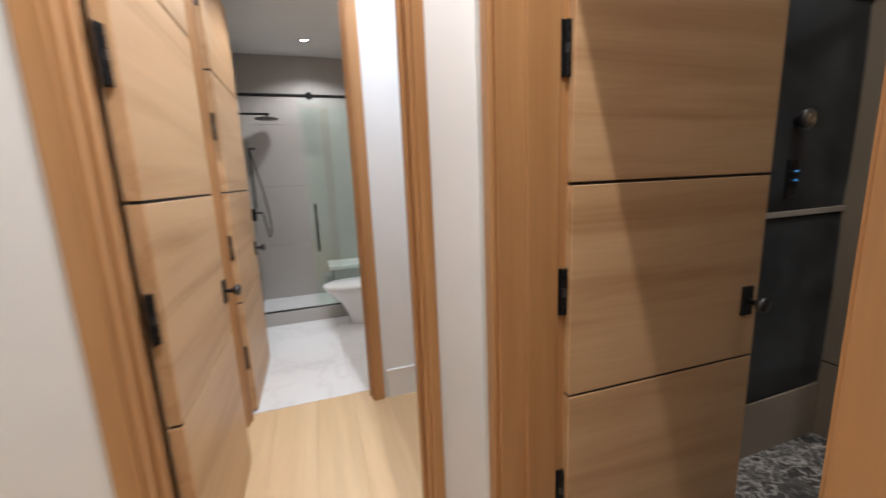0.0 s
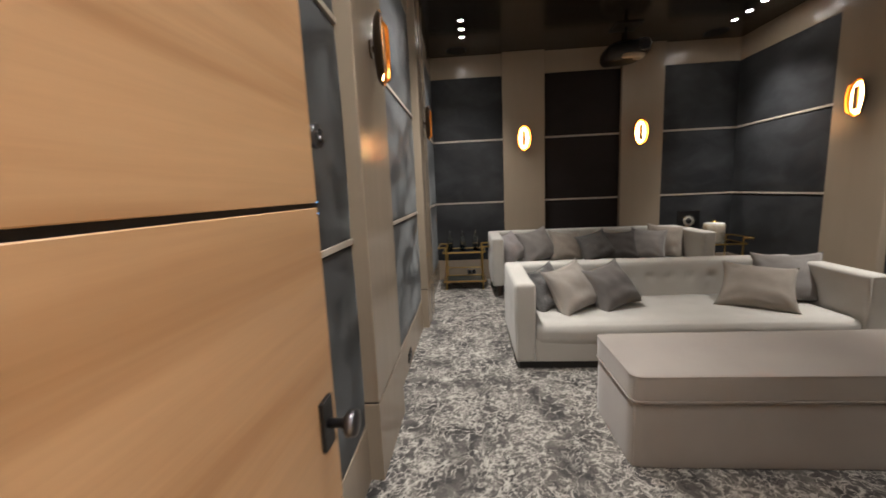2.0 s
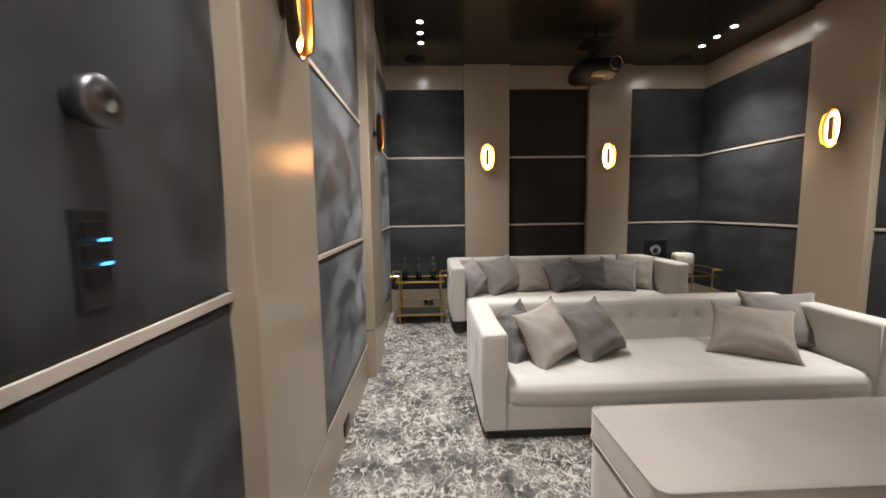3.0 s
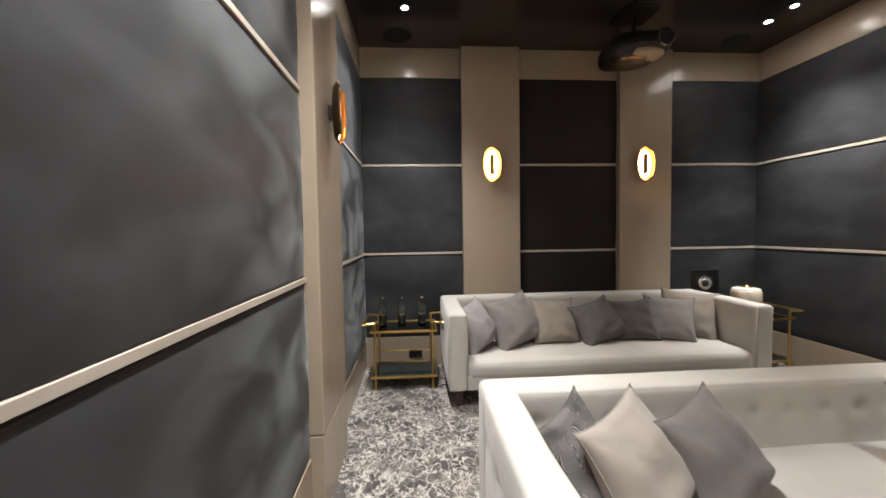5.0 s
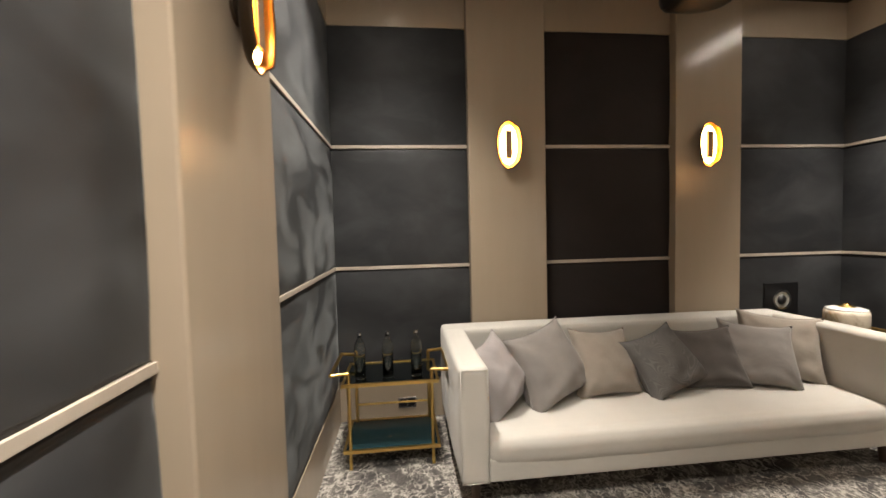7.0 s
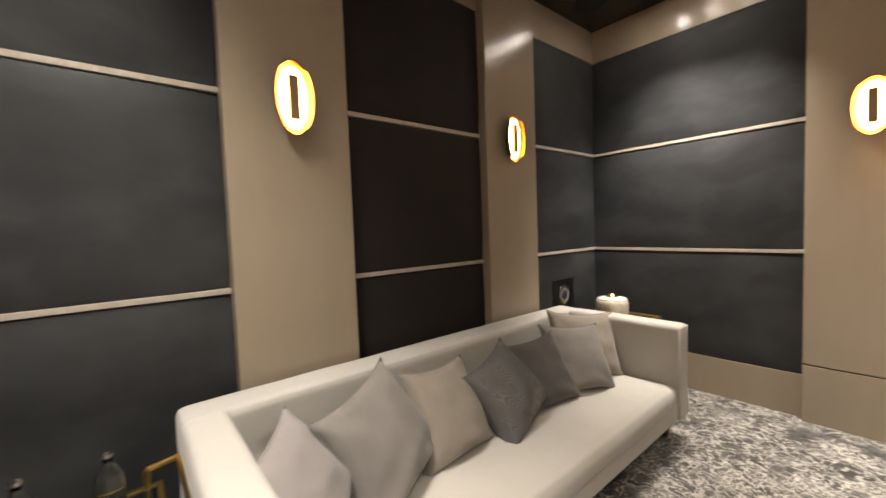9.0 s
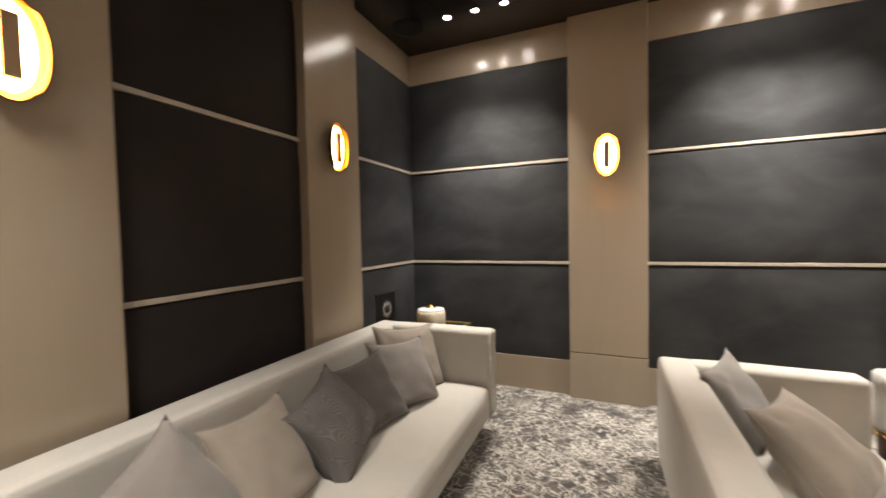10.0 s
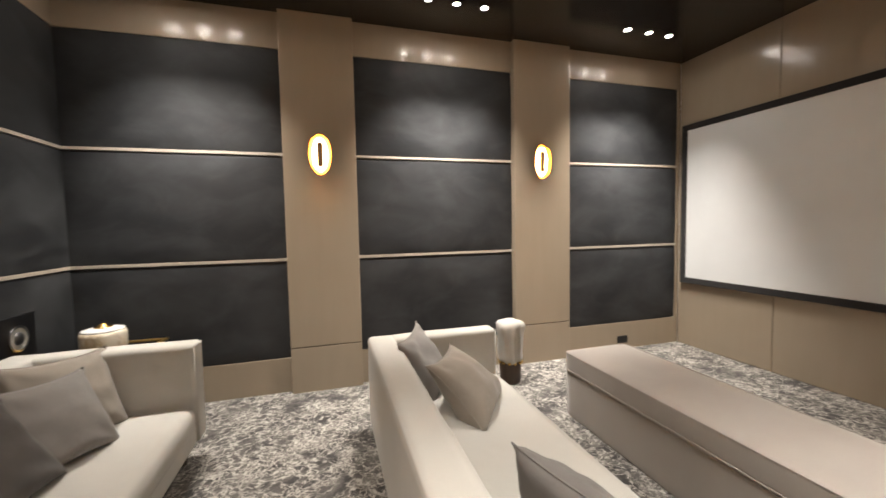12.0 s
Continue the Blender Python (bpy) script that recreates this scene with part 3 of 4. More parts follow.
def build_sconce():
    s = thing("wall_sconce", (0, 0, 0), "oval bronze wall sconce with a glowing amber ring", "wall lamp", "wall sconces")
    part("rose", cyl((0, 0, 0), (0, -0.010, 0), 0.045, 28), M_BRONZE, s)
    part("stem", cyl((0, -0.006, 0), (0, -0.034, 0), 0.018, 16), M_BRONZE, s)
    part("shell", sconce_bowl(0.0, 0.003), M_BRONZE, s, "dark bronze outer shell", True)
    part("liner", sconce_bowl(0.0042, 0.0015, 0.005), M_LINER, s, "gold reflecting liner", True)
    part("diffuser", ellipse_ring(0.068, 0.152, 0.026, 0.108, -0.051, -0.041), M_SCONCE, s, "glowing white-amber ring")
    block = part("centre_block", box(-0.0255, 0.0255, -0.068, -0.034, -0.108, 0.108, 0.004), M_LINER, s, "gold upright block inside the ring")
    part("centre_plate", box(-0.0245, 0.0245, -0.0705, -0.0675, -0.106, 0.106, 0.001), material("sconce_face", (0.24, 0.165, 0.10), 0.4), block, "taupe-brown face plate")
    return s


SCONCE_Z = 2.170
first_sconce = build_sconce()
places = [(3.01, YN - 0.105, 0), (5.235, YN - 0.105, 0), (2.95, YS + 0.105, 180), (5.185, YS + 0.105, 180), (XE - 0.105, 0.365, -90), (XE - 0.105, -1.325, -90)]
first_sconce.matrix_basis = pose(*places[0][:2], SCONCE_Z, 0, 0, places[0][2])
for sx, sy, turn in places[1:]:
    copy_thing(first_sconce, pose(sx, sy, SCONCE_Z, 0, 0, turn))


def build_downlight():
    d = thing("downlight", (0, 0, 0), "small recessed downlight with a bright lens", "ceiling lamp", "ceiling downlights")
    bm = ellipse_ring(0.046, 0.046, 0.028, 0.028, -0.006, 0.004, 24)
    bmesh.ops.rotate(bm, cent=(0, 0, 0), matrix=Matrix.Rotation(radians(90), 3, "X"), verts=bm.verts)
    part("trim_ring", bm, M_BLACK, d)
    part("lens", cyl((0, 0, 0.001), (0, 0, -0.003), 0.0275, 24), M_LED, d, "bright lens")
    return d


first_down = build_downlight()
# Fittings at (0.0, 0.45), (0.55, 2.45) and (0.3, 3.75) belong to added, unseen lamps.
spots = [(tx + 0.256 * k, ty, CEIL) for tx, ty in TRIOS for k in (-1, 0, 1)] + [(0.54, 1.00, HALL_C), (0.0, 0.45, HALL_C), (0.55, 2.45, HALL_C), (0.295, 5.13, BATH_C), (0.3, 3.75, BATH_C)]
first_down.matrix_basis = pose(*spots[0])
for p in spots[1:]:
    copy_thing(first_down, pose(*p))


# ---- cinema: projection screen and projector ----
SY0, SY1, SZ0, SZ1 = -2.665, 0.47, 0.768, 2.655
screen = thing("projection_screen", (XW + 0.018, (SY0 + SY1) / 2, SZ0), "white fixed-frame projection screen with black velvet border", "screen")
hw, hh, fw = (SY1 - SY0) / 2, SZ1 - SZ0, 0.068
part("screen_fabric", box(0.004, 0.028, -hw + fw - 0.01, hw - fw + 0.01, fw - 0.01, hh - fw + 0.01), M_SCREEN, screen, "matt white screen cloth")
part("frame_bar", box(0, 0.042, -hw, hw, 0, fw, 0.006), M_FRAME, screen)
part("frame_bar", box(0, 0.042, -hw, hw, hh - fw, hh, 0.006), M_FRAME, screen)
part("frame_bar", box(0, 0.042, -hw, -hw + fw, fw, hh - fw, 0.006), M_FRAME, screen)
part("frame_bar", box(0, 0.042, hw - fw, hw, fw, hh - fw, 0.006), M_FRAME, screen)

projector = thing("projector", (6.40, -0.86, 3.00), "black ceiling-hung projector with a chrome lens ring", "projector")
bm = soft_box(-0.19, 0.27, -0.27, 0.27, 0.0, 0.20, 0.085, 0.04, 0.0, (), 0.012)
for v in bm.verts:
    side = v.co.y / 0.27
    v.co.z += 0.050 * max(0.0, -side) ** 1.5 - 0.030 * max(0.0, side) ** 2
    v.co.x *= 1 - 0.22 * abs(side) ** 2.5
part("body", bm, M_BLACKPLASTIC, projector, "", True)
# Rounded underside of the body; its pale colour paints the reflected lamp glow.
bm = soft_box(-0.195, -0.02, -0.19, 0.12, -0.006, 0.060, 0.030, 0.04)
for v in bm.verts:
    v.co.x += 0.05 * (v.co.y / 0.19) ** 2
part("front_lip", bm, material("lip_painted_glow", (0.36, 0.30, 0.23), 0.28), projector, "rounded underside, coloured pale as lamp glow reflected on it", True)
lens = part("lens", cyl((-0.15, -0.15, 0.125), (-0.215, -0.15, 0.125), 0.066, 32), M_BLACKPLASTIC, projector, "", True)
bm = ellipse_ring(0.076, 0.076, 0.067, 0.067, -0.226, -0.200, 36)
bmesh.ops.transform(bm, matrix=Matrix.Translation((0, -0.15, 0.125)) @ Matrix.Rotation(radians(-90), 4, "Z"), verts=bm.verts)
part("lens_ring", bm, M_CHROME, lens, "chrome lens ring")
part("lens_glass", cyl((-0.213, -0.15, 0.125), (-0.218, -0.15, 0.125), 0.058, 28), M_GREYGLASS, lens)
part("pole", cyl((0.02, 0, 0.18), (0.02, 0, CEIL - 3.01), 0.02, 16), M_BLACK, projector)
part("mount_plate", box(-0.14, 0.18, -0.16, 0.16, CEIL - 3.015, CEIL - 3.0, 0.003), M_BLACK, projector)

for y in (1.33, -2.22):
    sp = thing("ceiling_speaker", (6.86, y, CEIL), "dark round flush ceiling loudspeaker", "speaker", "ceiling speakers")
    part("grille", cyl((0, 0, 0.001), (0, 0, -0.008), 0.135, 40), material("grille_black", (0.006, 0.006, 0.006), 0.8), sp)
    bm = ellipse_ring(0.150, 0.150, 0.134, 0.134, -0.002, 0.012, 40)
    bmesh.ops.rotate(bm, cent=(0, 0, 0), matrix=Matrix.Rotation(radians(90), 3, "X"), verts=bm.verts)
    part("bezel", bm, M_BLACK, sp)

M_CONE = material("cone_silver", (0.50, 0.49, 0.46), 0.35, 0.4)
speaker = thing("wall_speaker", (XE - 0.038, -2.12, 0.83), "square black in-wall loudspeaker with a silver cone", "speaker")
part("baffle", box(-0.012, 0.004, -0.165, 0.165, -0.15, 0.15, 0.004), M_BLACKPLASTIC, speaker)
for r0, r1, x0, x1, mt in ((0.088, 0.072, -0.020, -0.010, M_CHROME), (0.071, 0.040, -0.015, -0.010, M_CONE)):
    bm = ellipse_ring(r0, r0, r1, r1, x0, x1, 32)
    bmesh.ops.rotate(bm, cent=(0, 0, 0), matrix=Matrix.Rotation(radians(-90), 3, "Z"), verts=bm.verts)
    part("surround" if mt is M_CHROME else "cone", bm, mt, speaker)
bm = lathe([(0.045, 0), (0.042, 0.012), (0.026, 0.024), (0.008, 0.030)], 24)
bmesh.ops.rotate(bm, cent=(0, 0, 0), matrix=Matrix.Rotation(radians(-90), 3, "Y"), verts=bm.verts)
bmesh.ops.translate(bm, vec=(-0.010, 0, 0), verts=bm.verts)
part("dome", bm, M_STEEL, speaker, "dark steel dome", True)


# ---- cinema: wall controls and sockets ----
keypad = thing("wall_keypad", (2.250, YN - 0.036, 1.390), "slim black wall keypad with two blue lights", "keypad")
part("plate", box(-0.034, 0.034, -0.010, 0.002, -0.078, 0.088, 0.004), M_BLACKPLASTIC, keypad)
for z in (0.055, 0.018, -0.020):
    part("button", box(-0.026, 0.026, -0.014, -0.010, z - 0.015, z + 0.013, 0.002), M_BLACK, keypad)
for z in (0.036, -0.004):
    part("indicator", box(0.004, 0.026, -0.0155, -0.0135, z - 0.0025, z + 0.0025), M_BLUE, keypad, "blue light")
dial = thing("wall_dial", (2.250, YN - 0.036, 1.645), "round dark metal wall dial with a black glassy face", "thermostat")
bm = lathe([(0.026, 0), (0.030, 0.012), (0.040, 0.026), (0.042, 0.046), (0.037, 0.052)], 32)
bmesh.ops.rotate(bm, cent=(0, 0, 0), matrix=Matrix.Rotation(radians(90), 3, "X"), verts=bm.verts)
part("case", bm, material("dial_case", (0.16, 0.16, 0.165), 0.3, 0.9), dial, "", True)
part("face", cyl((0, -0.044, 0), (0, -0.050, 0), 0.033, 28), material("dial_glass", (0.03, 0.03, 0.034), 0.06), dial, "black glassy face")
bm = ellipse_ring(0.024, 0.024, 0.017, 0.017, -0.056, -0.049, 28)
part("inner_ring", bm, M_CHROME, dial, "chrome inner ring")
part("nub", cyl((0, -0.049, -0.004), (0, -0.060, -0.008), 0.010, 18), M_CHROME, dial, "chrome centre")


def socket(at, turn, label, light=False):
    s = thing("wall_socket", at, label, "socket", "wall sockets", turn)
    part("plate", box(-0.073, 0.073, -0.008, 0.0, -0.043, 0.043, 0.003), M_CHROME if light else M_BLACKPLASTIC, s)
    for x in (-0.034, 0.034):
        part("outlet", box(x - 0.026, x + 0.026, -0.0095, -0.007, -0.030, 0.030, 0.002), M_BLACKPLASTIC, s)
        part("switch", box(x - 0.008, x + 0.008, -0.012, -0.009, 0.010, 0.026, 0.001), M_BLACK, s)


socket((XE - 0.036, 1.21, 0.13), -90, "chrome double wall socket on the skirting", True)
socket((1.80, YS + 0.036, 0.115), 180, "black double wall socket on the skirting")
socket((3.98, YN - 0.036, 0.10), 0, "black double wall socket on the skirting")


# ---- cinema: seating ----
def sofa(name, x0, x1, y0, y1, top, seat, seam, label, legs, dents_back, dents_seat, arm=0.165, back=0.20):
    s = thing(name, (x0, (y0 + y1) / 2, 0), label, "sofa")
    d, h = x1 - x0, (y1 - y0) / 2
    low = 0.155 if legs else 0.055
    part("arm", soft_box(0.0, d - back + 0.04, h - arm, h, low, top, 0.034, 0.05, 0.007, [(0.25 + 0.25 * k, h - arm, top - 0.16) for k in range(3)] + [(0.25 + 0.25 * k, h, top - 0.25) for k in range(3)]), M_SOFA, s, "", True)
    part("arm", soft_box(0.0, d - back + 0.04, -h, -h + arm, low, top, 0.034, 0.05, 0.007, [(0.25 + 0.25 * k, -h + arm, top - 0.16) for k in range(3)]), M_SOFA, s, "", True)
    bd = [(d - back, -h + arm + (2 * h - 2 * arm) * (k + 0.5) / dents_back, seat + 0.175) for k in range(dents_back)]
    part("backrest", soft_box(d - back, d, -h + 0.002, h - 0.002, low, top - 0.002, 0.035, 0.025, 0.004, bd, 0.004, 0.017, 0.032), M_SOFA, s, "", True)
    part("base", soft_box(0.014 if legs else 0.018, d - back + 0.02, -h + arm - 0.006, h - arm + 0.006, low + (0.006 if legs else 0.0), seam + 0.05, 0.012, 0.08), M_SOFA, s, "", True)
    sd = [(0.18 + 0.27 * r, -h + arm + (2 * h - 2 * arm) * (k + 0.5) / dents_seat, seat) for k in range(dents_seat) for r in range(2)] if dents_seat else []
    part("seat", soft_box(0.004, d - back + 0.03, -h + arm - 0.010, h - arm + 0.010, seam, seat, 0.065, 0.035, 0.006, sd, 0.008, 0.007, 0.045), M_SOFA, s, "ivory bench cushion", True)
    for y0p, y1p in ((h - arm, h), (-h, -h + arm)):
        g = 0.013
        part("piping", sweep([(0.0055, y0p + g, low + g), (0.0055, y1p - g, low + g), (0.0055, y1p - g, top - g), (0.0055, y0p + g, top - g)], 0.0038, 8, True), M_SOFA, s, "", True)
    if legs:
        for lx in (0.12, d - 0.12):
            for ly in (-h + 0.10, h - 0.10):
                part("leg", lathe_at(lx, ly, [(0.022, 0.0), (0.036, low + 0.01)]), M_LEG, s, "dark turned wooden leg")
    else:
        part("plinth", box(0.03, d - 0.03, -h + 0.03, h - 0.03, 0.0, 0.06), M_PLINTH, s, "recessed black plinth")
    return s


def lathe_at(x, y, profile):
    bm = lathe(profile, 16)
    bmesh.ops.translate(bm, vec=(x, y, 0), verts=bm.verts)
    return bm


sofa("front_sofa", 3.90, 4.885, -1.86, 0.87, 0.70, 0.368, 0.190, "ivory tufted sofa with square arms on a plinth", False, 13, 11)
sofa("rear_sofa", 5.975, 6.985, -1.86, 0.940, 0.795, 0.405, 0.235, "ivory sofa with square arms on dark legs", True, 9, 0, 0.165)

ottoman = thing("ottoman", (3.08, -0.58, 0), "long taupe upholstered bench ottoman with piped lid", "ottoman")
OX, OY = 0.287, 0.997


def rounded_slab(hx, hy, z0, z1, corner, edge, crown, cell=0.05):
    """A slab with upright corners rounded in plan, a small edge radius and a crowned top."""
    bm = soft_box(-hx, hx, -hy, hy, z0, z1, edge, cell, 0.003, (), 0.0)
    for v in bm.verts:
        x, y = v.co.x, v.co.y
        dx, dy = abs(x) - (hx - corner), abs(y) - (hy - corner)
        if dx > 0 and dy > 0:
            k = max(dx, dy) / math.hypot(dx, dy)
            v.co.x = math.copysign(hx - corner + dx * k, x)
            v.co.y = math.copysign(hy - corner + dy * k, y)
        if v.co.z > (z0 + z1) / 2:
            v.co.z += crown * (1 - (x / hx) ** 4) * (1 - (y / hy) ** 8) + 0.002 * noise.noise(Vector((x * 6, y * 4, 0)))
    return bm


def plan_loop(hx, hy, corner, z, n=6):
    pts = []
    for sx, sy, a0 in ((1, 1, 0), (-1, 1, 90), (-1, -1, 180), (1, -1, 270)):
        for k in range(n + 1):
            a = radians(a0 + 90 * k / n)
            pts.append((sx * (hx - corner) + corner * math.cos(a), sy * (hy - corner) + corner * math.sin(a), z))
    return pts


part("body", rounded_slab(OX, OY, 0.0, 0.356, 0.045, 0.012, 0.0, 0.07), M_OTTO, ottoman, "", True)
part("lid", rounded_slab(OX + 0.006, OY + 0.006, 0.364, 0.500, 0.050, 0.016, 0.012, 0.05), M_OTTO, ottoman, "padded lid", True)
part("shadow_gap", rounded_slab(OX - 0.010, OY - 0.010, 0.352, 0.368, 0.04, 0.004, 0.0, 0.2), M_PLINTH, ottoman)
for z, g in ((0.368, 0.006), (0.497, 0.003)):
    part("piping", sweep(plan_loop(OX + g, OY + g, 0.050, z), 0.0048, 8, True), M_OTTO, ottoman, "", True)


# ---- cinema: cushions ----
def pillow(at, tilt, turn, roll, w, h, thick, mat, label, seed, slump=0.0):
    """A knife-edge cushion standing on its lower edge, facing -x before it is turned."""
    p = thing("throw_pillow", at, label, "pillow", "throw pillows on the sofas")
    bm = bmesh.new()
    n = 26
    rnd = random.Random(seed)
    ph = [rnd.uniform(0, 6.28) for _ in range(4)]
    rot = Matrix.Rotation(radians(turn), 3, "Z") @ Matrix.Rotation(radians(tilt), 3, "Y") @ Matrix.Rotation(radians(roll), 3, "X")
    grids = []
    low = 1e9
    for side in (-1, 1):
        g = []
        for i in range(n + 1):
            row = []
            for j in range(n + 1):
                u, v = 2 * i / n - 1, 2 * j / n - 1
                ear = 1 + 0.05 * (abs(u) * abs(v)) ** 5
                y = w / 2 * u * ear * (1 - 0.06 * v) * (1 - 0.11 * (1 - v * v) * u * u)
                z = h / 2 * v * ear * (1 - 0.11 * (1 - u * u) * v * v)
                prof = max(0.0, 1 - u ** 2) ** 0.5 * max(0.0, 1 - v ** 2) ** 0.5
                f = prof ** 0.75 * (1 - 0.38 * v)
                edge = min(1.0, 3.0 * (1 - max(abs(u), abs(v))))
                wr = 0.018 * noise.noise(Vector((u * 1.9 + seed, v * 1.9, side * 3.0)))
                for q, (cu, cv) in enumerate(((-1, -1), (1, -1), (1, 1), (-1, 1))):
                    d = math.hypot(u - cu, v - cv)
                    wr += 0.010 * math.exp(-d / 0.55) * math.sin(8 * math.atan2(v - cv, u - cu) + ph[q])
                wr += 0.009 * math.sin(9 * v + 2.5 * math.sin(2 * u + ph[1]) + ph[0]) * max(0.0, 0.2 - v) * (1 - 0.5 * u * u)
                x = side * (0.56 * thick * f + wr * edge)
                x += slump * (u * u * 0.4 + v * v * 0.6)
                co = rot @ Vector((x, y, z))
                low = min(low, co.z)
                row.append((co, abs(u) == 1 or abs(v) == 1))
            g.append(row)
        grids.append(g)
    cut = low + 0.13 * h
    rim = {}
    verts = []
    for s, g in enumerate(grids):
        vg = []
        for i, row in enumerate(g):
            vr = []
            for j, (co, border) in enumerate(row):
                if border and (i, j) in rim:
                    vr.append(rim[i, j])
                    continue
                z = co.z - cut if co.z > cut else (co.z - cut) * 0.12
                vv = bm.verts.new((co.x, co.y, z + (cut - low) * 0.12))
                if border:
                    rim[i, j] = vv
                vr.append(vv)
            vg.append(vr)
        verts.append(vg)
        for i in range(n):
            for j in range(n):
                bm.faces.new((vg[i][j], vg[i + 1][j], vg[i + 1][j + 1], vg[i][j + 1]))
    loop = [rim[i, 0] for i in range(n)] + [rim[n, j] for j in range(n)] + [rim[i, n] for i in range(n, 0, -1)] + [rim[0, j] for j in range(n, 0, -1)]
    line = [v.co.copy() for v in loop]
    part("cover", bm, mat, p, "", True)
    part("seam", sweep(line, 0.0035, 6, True), mat, p, "", True)
    return p


def striped(name, a, b, lines=240.0):
    """Fine contour-line weave."""
    m = material(name, a, 0.85)
    n = Nodes(m)
    v = n.coords()
    f = n.noise(v, 4.0, 1, 0.4, 0.3)
    mul = n.t.nodes.new("ShaderNodeMath")
    mul.operation = "MULTIPLY"
    mul.inputs[1].default_value = lines
    n.link(f, mul.inputs[0])
    s = n.t.nodes.new("ShaderNodeMath")
    s.operation = "SINE"
    n.link(mul.outputs[0], s.inputs[0])
    col = n.mix(n.grey(s.outputs[0], 0, 1, 0.0, 0.6), a, b)
    patch = n.noise(v, 7, 3)
    n.link(n.mix(n.grey(patch, 0, 1, 0.5, 0.62), col, a), n.bsdf.inputs["Base Color"])
    n.bump(s.outputs[0], 0.2, 0.002)
    return m


M_P_LINES = striped("pillow_contour", (0.088, 0.085, 0.084), (0.128, 0.123, 0.120))
M_P_CONTOUR = striped("pillow_bold_contour", (0.062, 0.060, 0.060), (0.23, 0.225, 0.22), 560.0)

RS, FS = 0.400, 0.362
pillow((6.34, 0.64, RS), 22, 46, -10, 0.43, 0.44, 0.20, M_P_LILAC, "crumpled lilac-grey cushion against the sofa arm", 1, 0.05)
pillow((6.45, 0.28, RS), 26, 24, -10, 0.53, 0.49, 0.23, M_P_MID, "mid grey linen cushion on the rear sofa", 2)
pillow((6.50, -0.13, RS), 24, 10, 4, 0.46, 0.46, 0.22, M_P_TAUPE, "taupe linen cushion on the rear sofa", 3)
pillow((6.45, -0.53, RS), 34, 8, -14, 0.48, 0.43, 0.20, M_P_LINES, "dark cushion with fine contour pattern", 4)
pillow((6.50, -0.88, RS), 27, -12, -3, 0.47, 0.44, 0.20, M_P_DARK, "charcoal cushion on the rear sofa", 5)
pillow((6.46, -1.24, RS), 26, -22, 5, 0.47, 0.46, 0.22, M_P_MID, "mid grey linen cushion on the rear sofa", 6)
pillow((6.55, -1.50, RS), 22, -34, 4, 0.52, 0.49, 0.19, M_P_TAUPE, "light taupe cushion against the sofa arm", 7)

pillow((4.42, 0.53, FS), 26, 40, -9, 0.42, 0.40, 0.16, M_P_CONTOUR, "dark cushion with bold pale contour lines", 11)
pillow((4.33, 0.33, FS), 30, 30, -11, 0.46, 0.44, 0.20, M_P_LIGHT, "light taupe cushion with a stitched flap", 12)
pillow((4.38, -0.02, FS), 30, 22, -12, 0.42, 0.42, 0.21, M_P_DUSK, "dark grey linen cushion on the front sofa", 13)
pillow((4.33, -1.22, FS), 46, -30, 4, 0.54, 0.48, 0.22, M_P_TAUPE, "slumped taupe cushion on the front sofa", 14)
pillow((4.52, -1.60, FS), 26, -28, -3, 0.52, 0.47, 0.19, M_P_MID, "grey linen cushion against the sofa back", 15)


# ---- cinema: brass trolleys and what stands on them ----
def trolley(name, at, label):
    c = thing(name, at, label, "bar cart", "brass bar carts")
    lw, ld, hz, fz, sz = 0.265, 0.19, 0.625, 0.548, 0.120
    for sx in (-1, 1):
        for sy in (-1, 1):
            part("leg", cyl((sx * ld, sy * lw, 0), (sx * ld, sy * lw, hz), 0.011, 14), M_BRASS, c)
    for sy in (-1, 1):
        pts = [(-ld - 0.004, sy * lw, hz), (-ld - 0.03, sy * (lw + 0.105), hz), (ld + 0.03, sy * (lw + 0.105), hz), (ld + 0.004, sy * lw, hz)]
        bm = bmesh.new()
        for a, b in zip(pts, pts[1:]):
            tube(bm, a, b, 0.011)
        part("handle", bm, M_BRASS, c)
    for z, mt, lbl in ((fz, M_MIRROR, "smoked mirror top"), (sz, M_TEAL, "dark teal glass shelf")):
        bars = bmesh.new()
        X, Y = ld + 0.02, lw + 0.045
        for b in ((-X, X, -Y, -Y + 0.016), (-X, X, Y - 0.016, Y), (-X, -X + 0.016, -Y + 0.016, Y - 0.016), (X - 0.016, X, -Y + 0.016, Y - 0.016)):
            add_box(bars, *b, z - 0.011, z + 0.011)
        part("shelf_frame", bars, M_BRASS, c)
        part("shelf", box(-X + 0.014, X - 0.014, -Y + 0.014, Y - 0.014, z - 0.004, z + 0.004), mt, c, lbl)
    part("guard_rail", cyl((ld, -lw, sz + 0.13), (ld, lw, sz + 0.13), 0.008, 12), M_BRASS, c)
    return c


CART = (6.67, 1.312, 0)
trolley("bar_cart", CART, "brass bar cart with mirrored top and glass shelf")
trolley("bar_cart", (6.67, -2.255, 0), "brass bar cart beside the rear sofa")


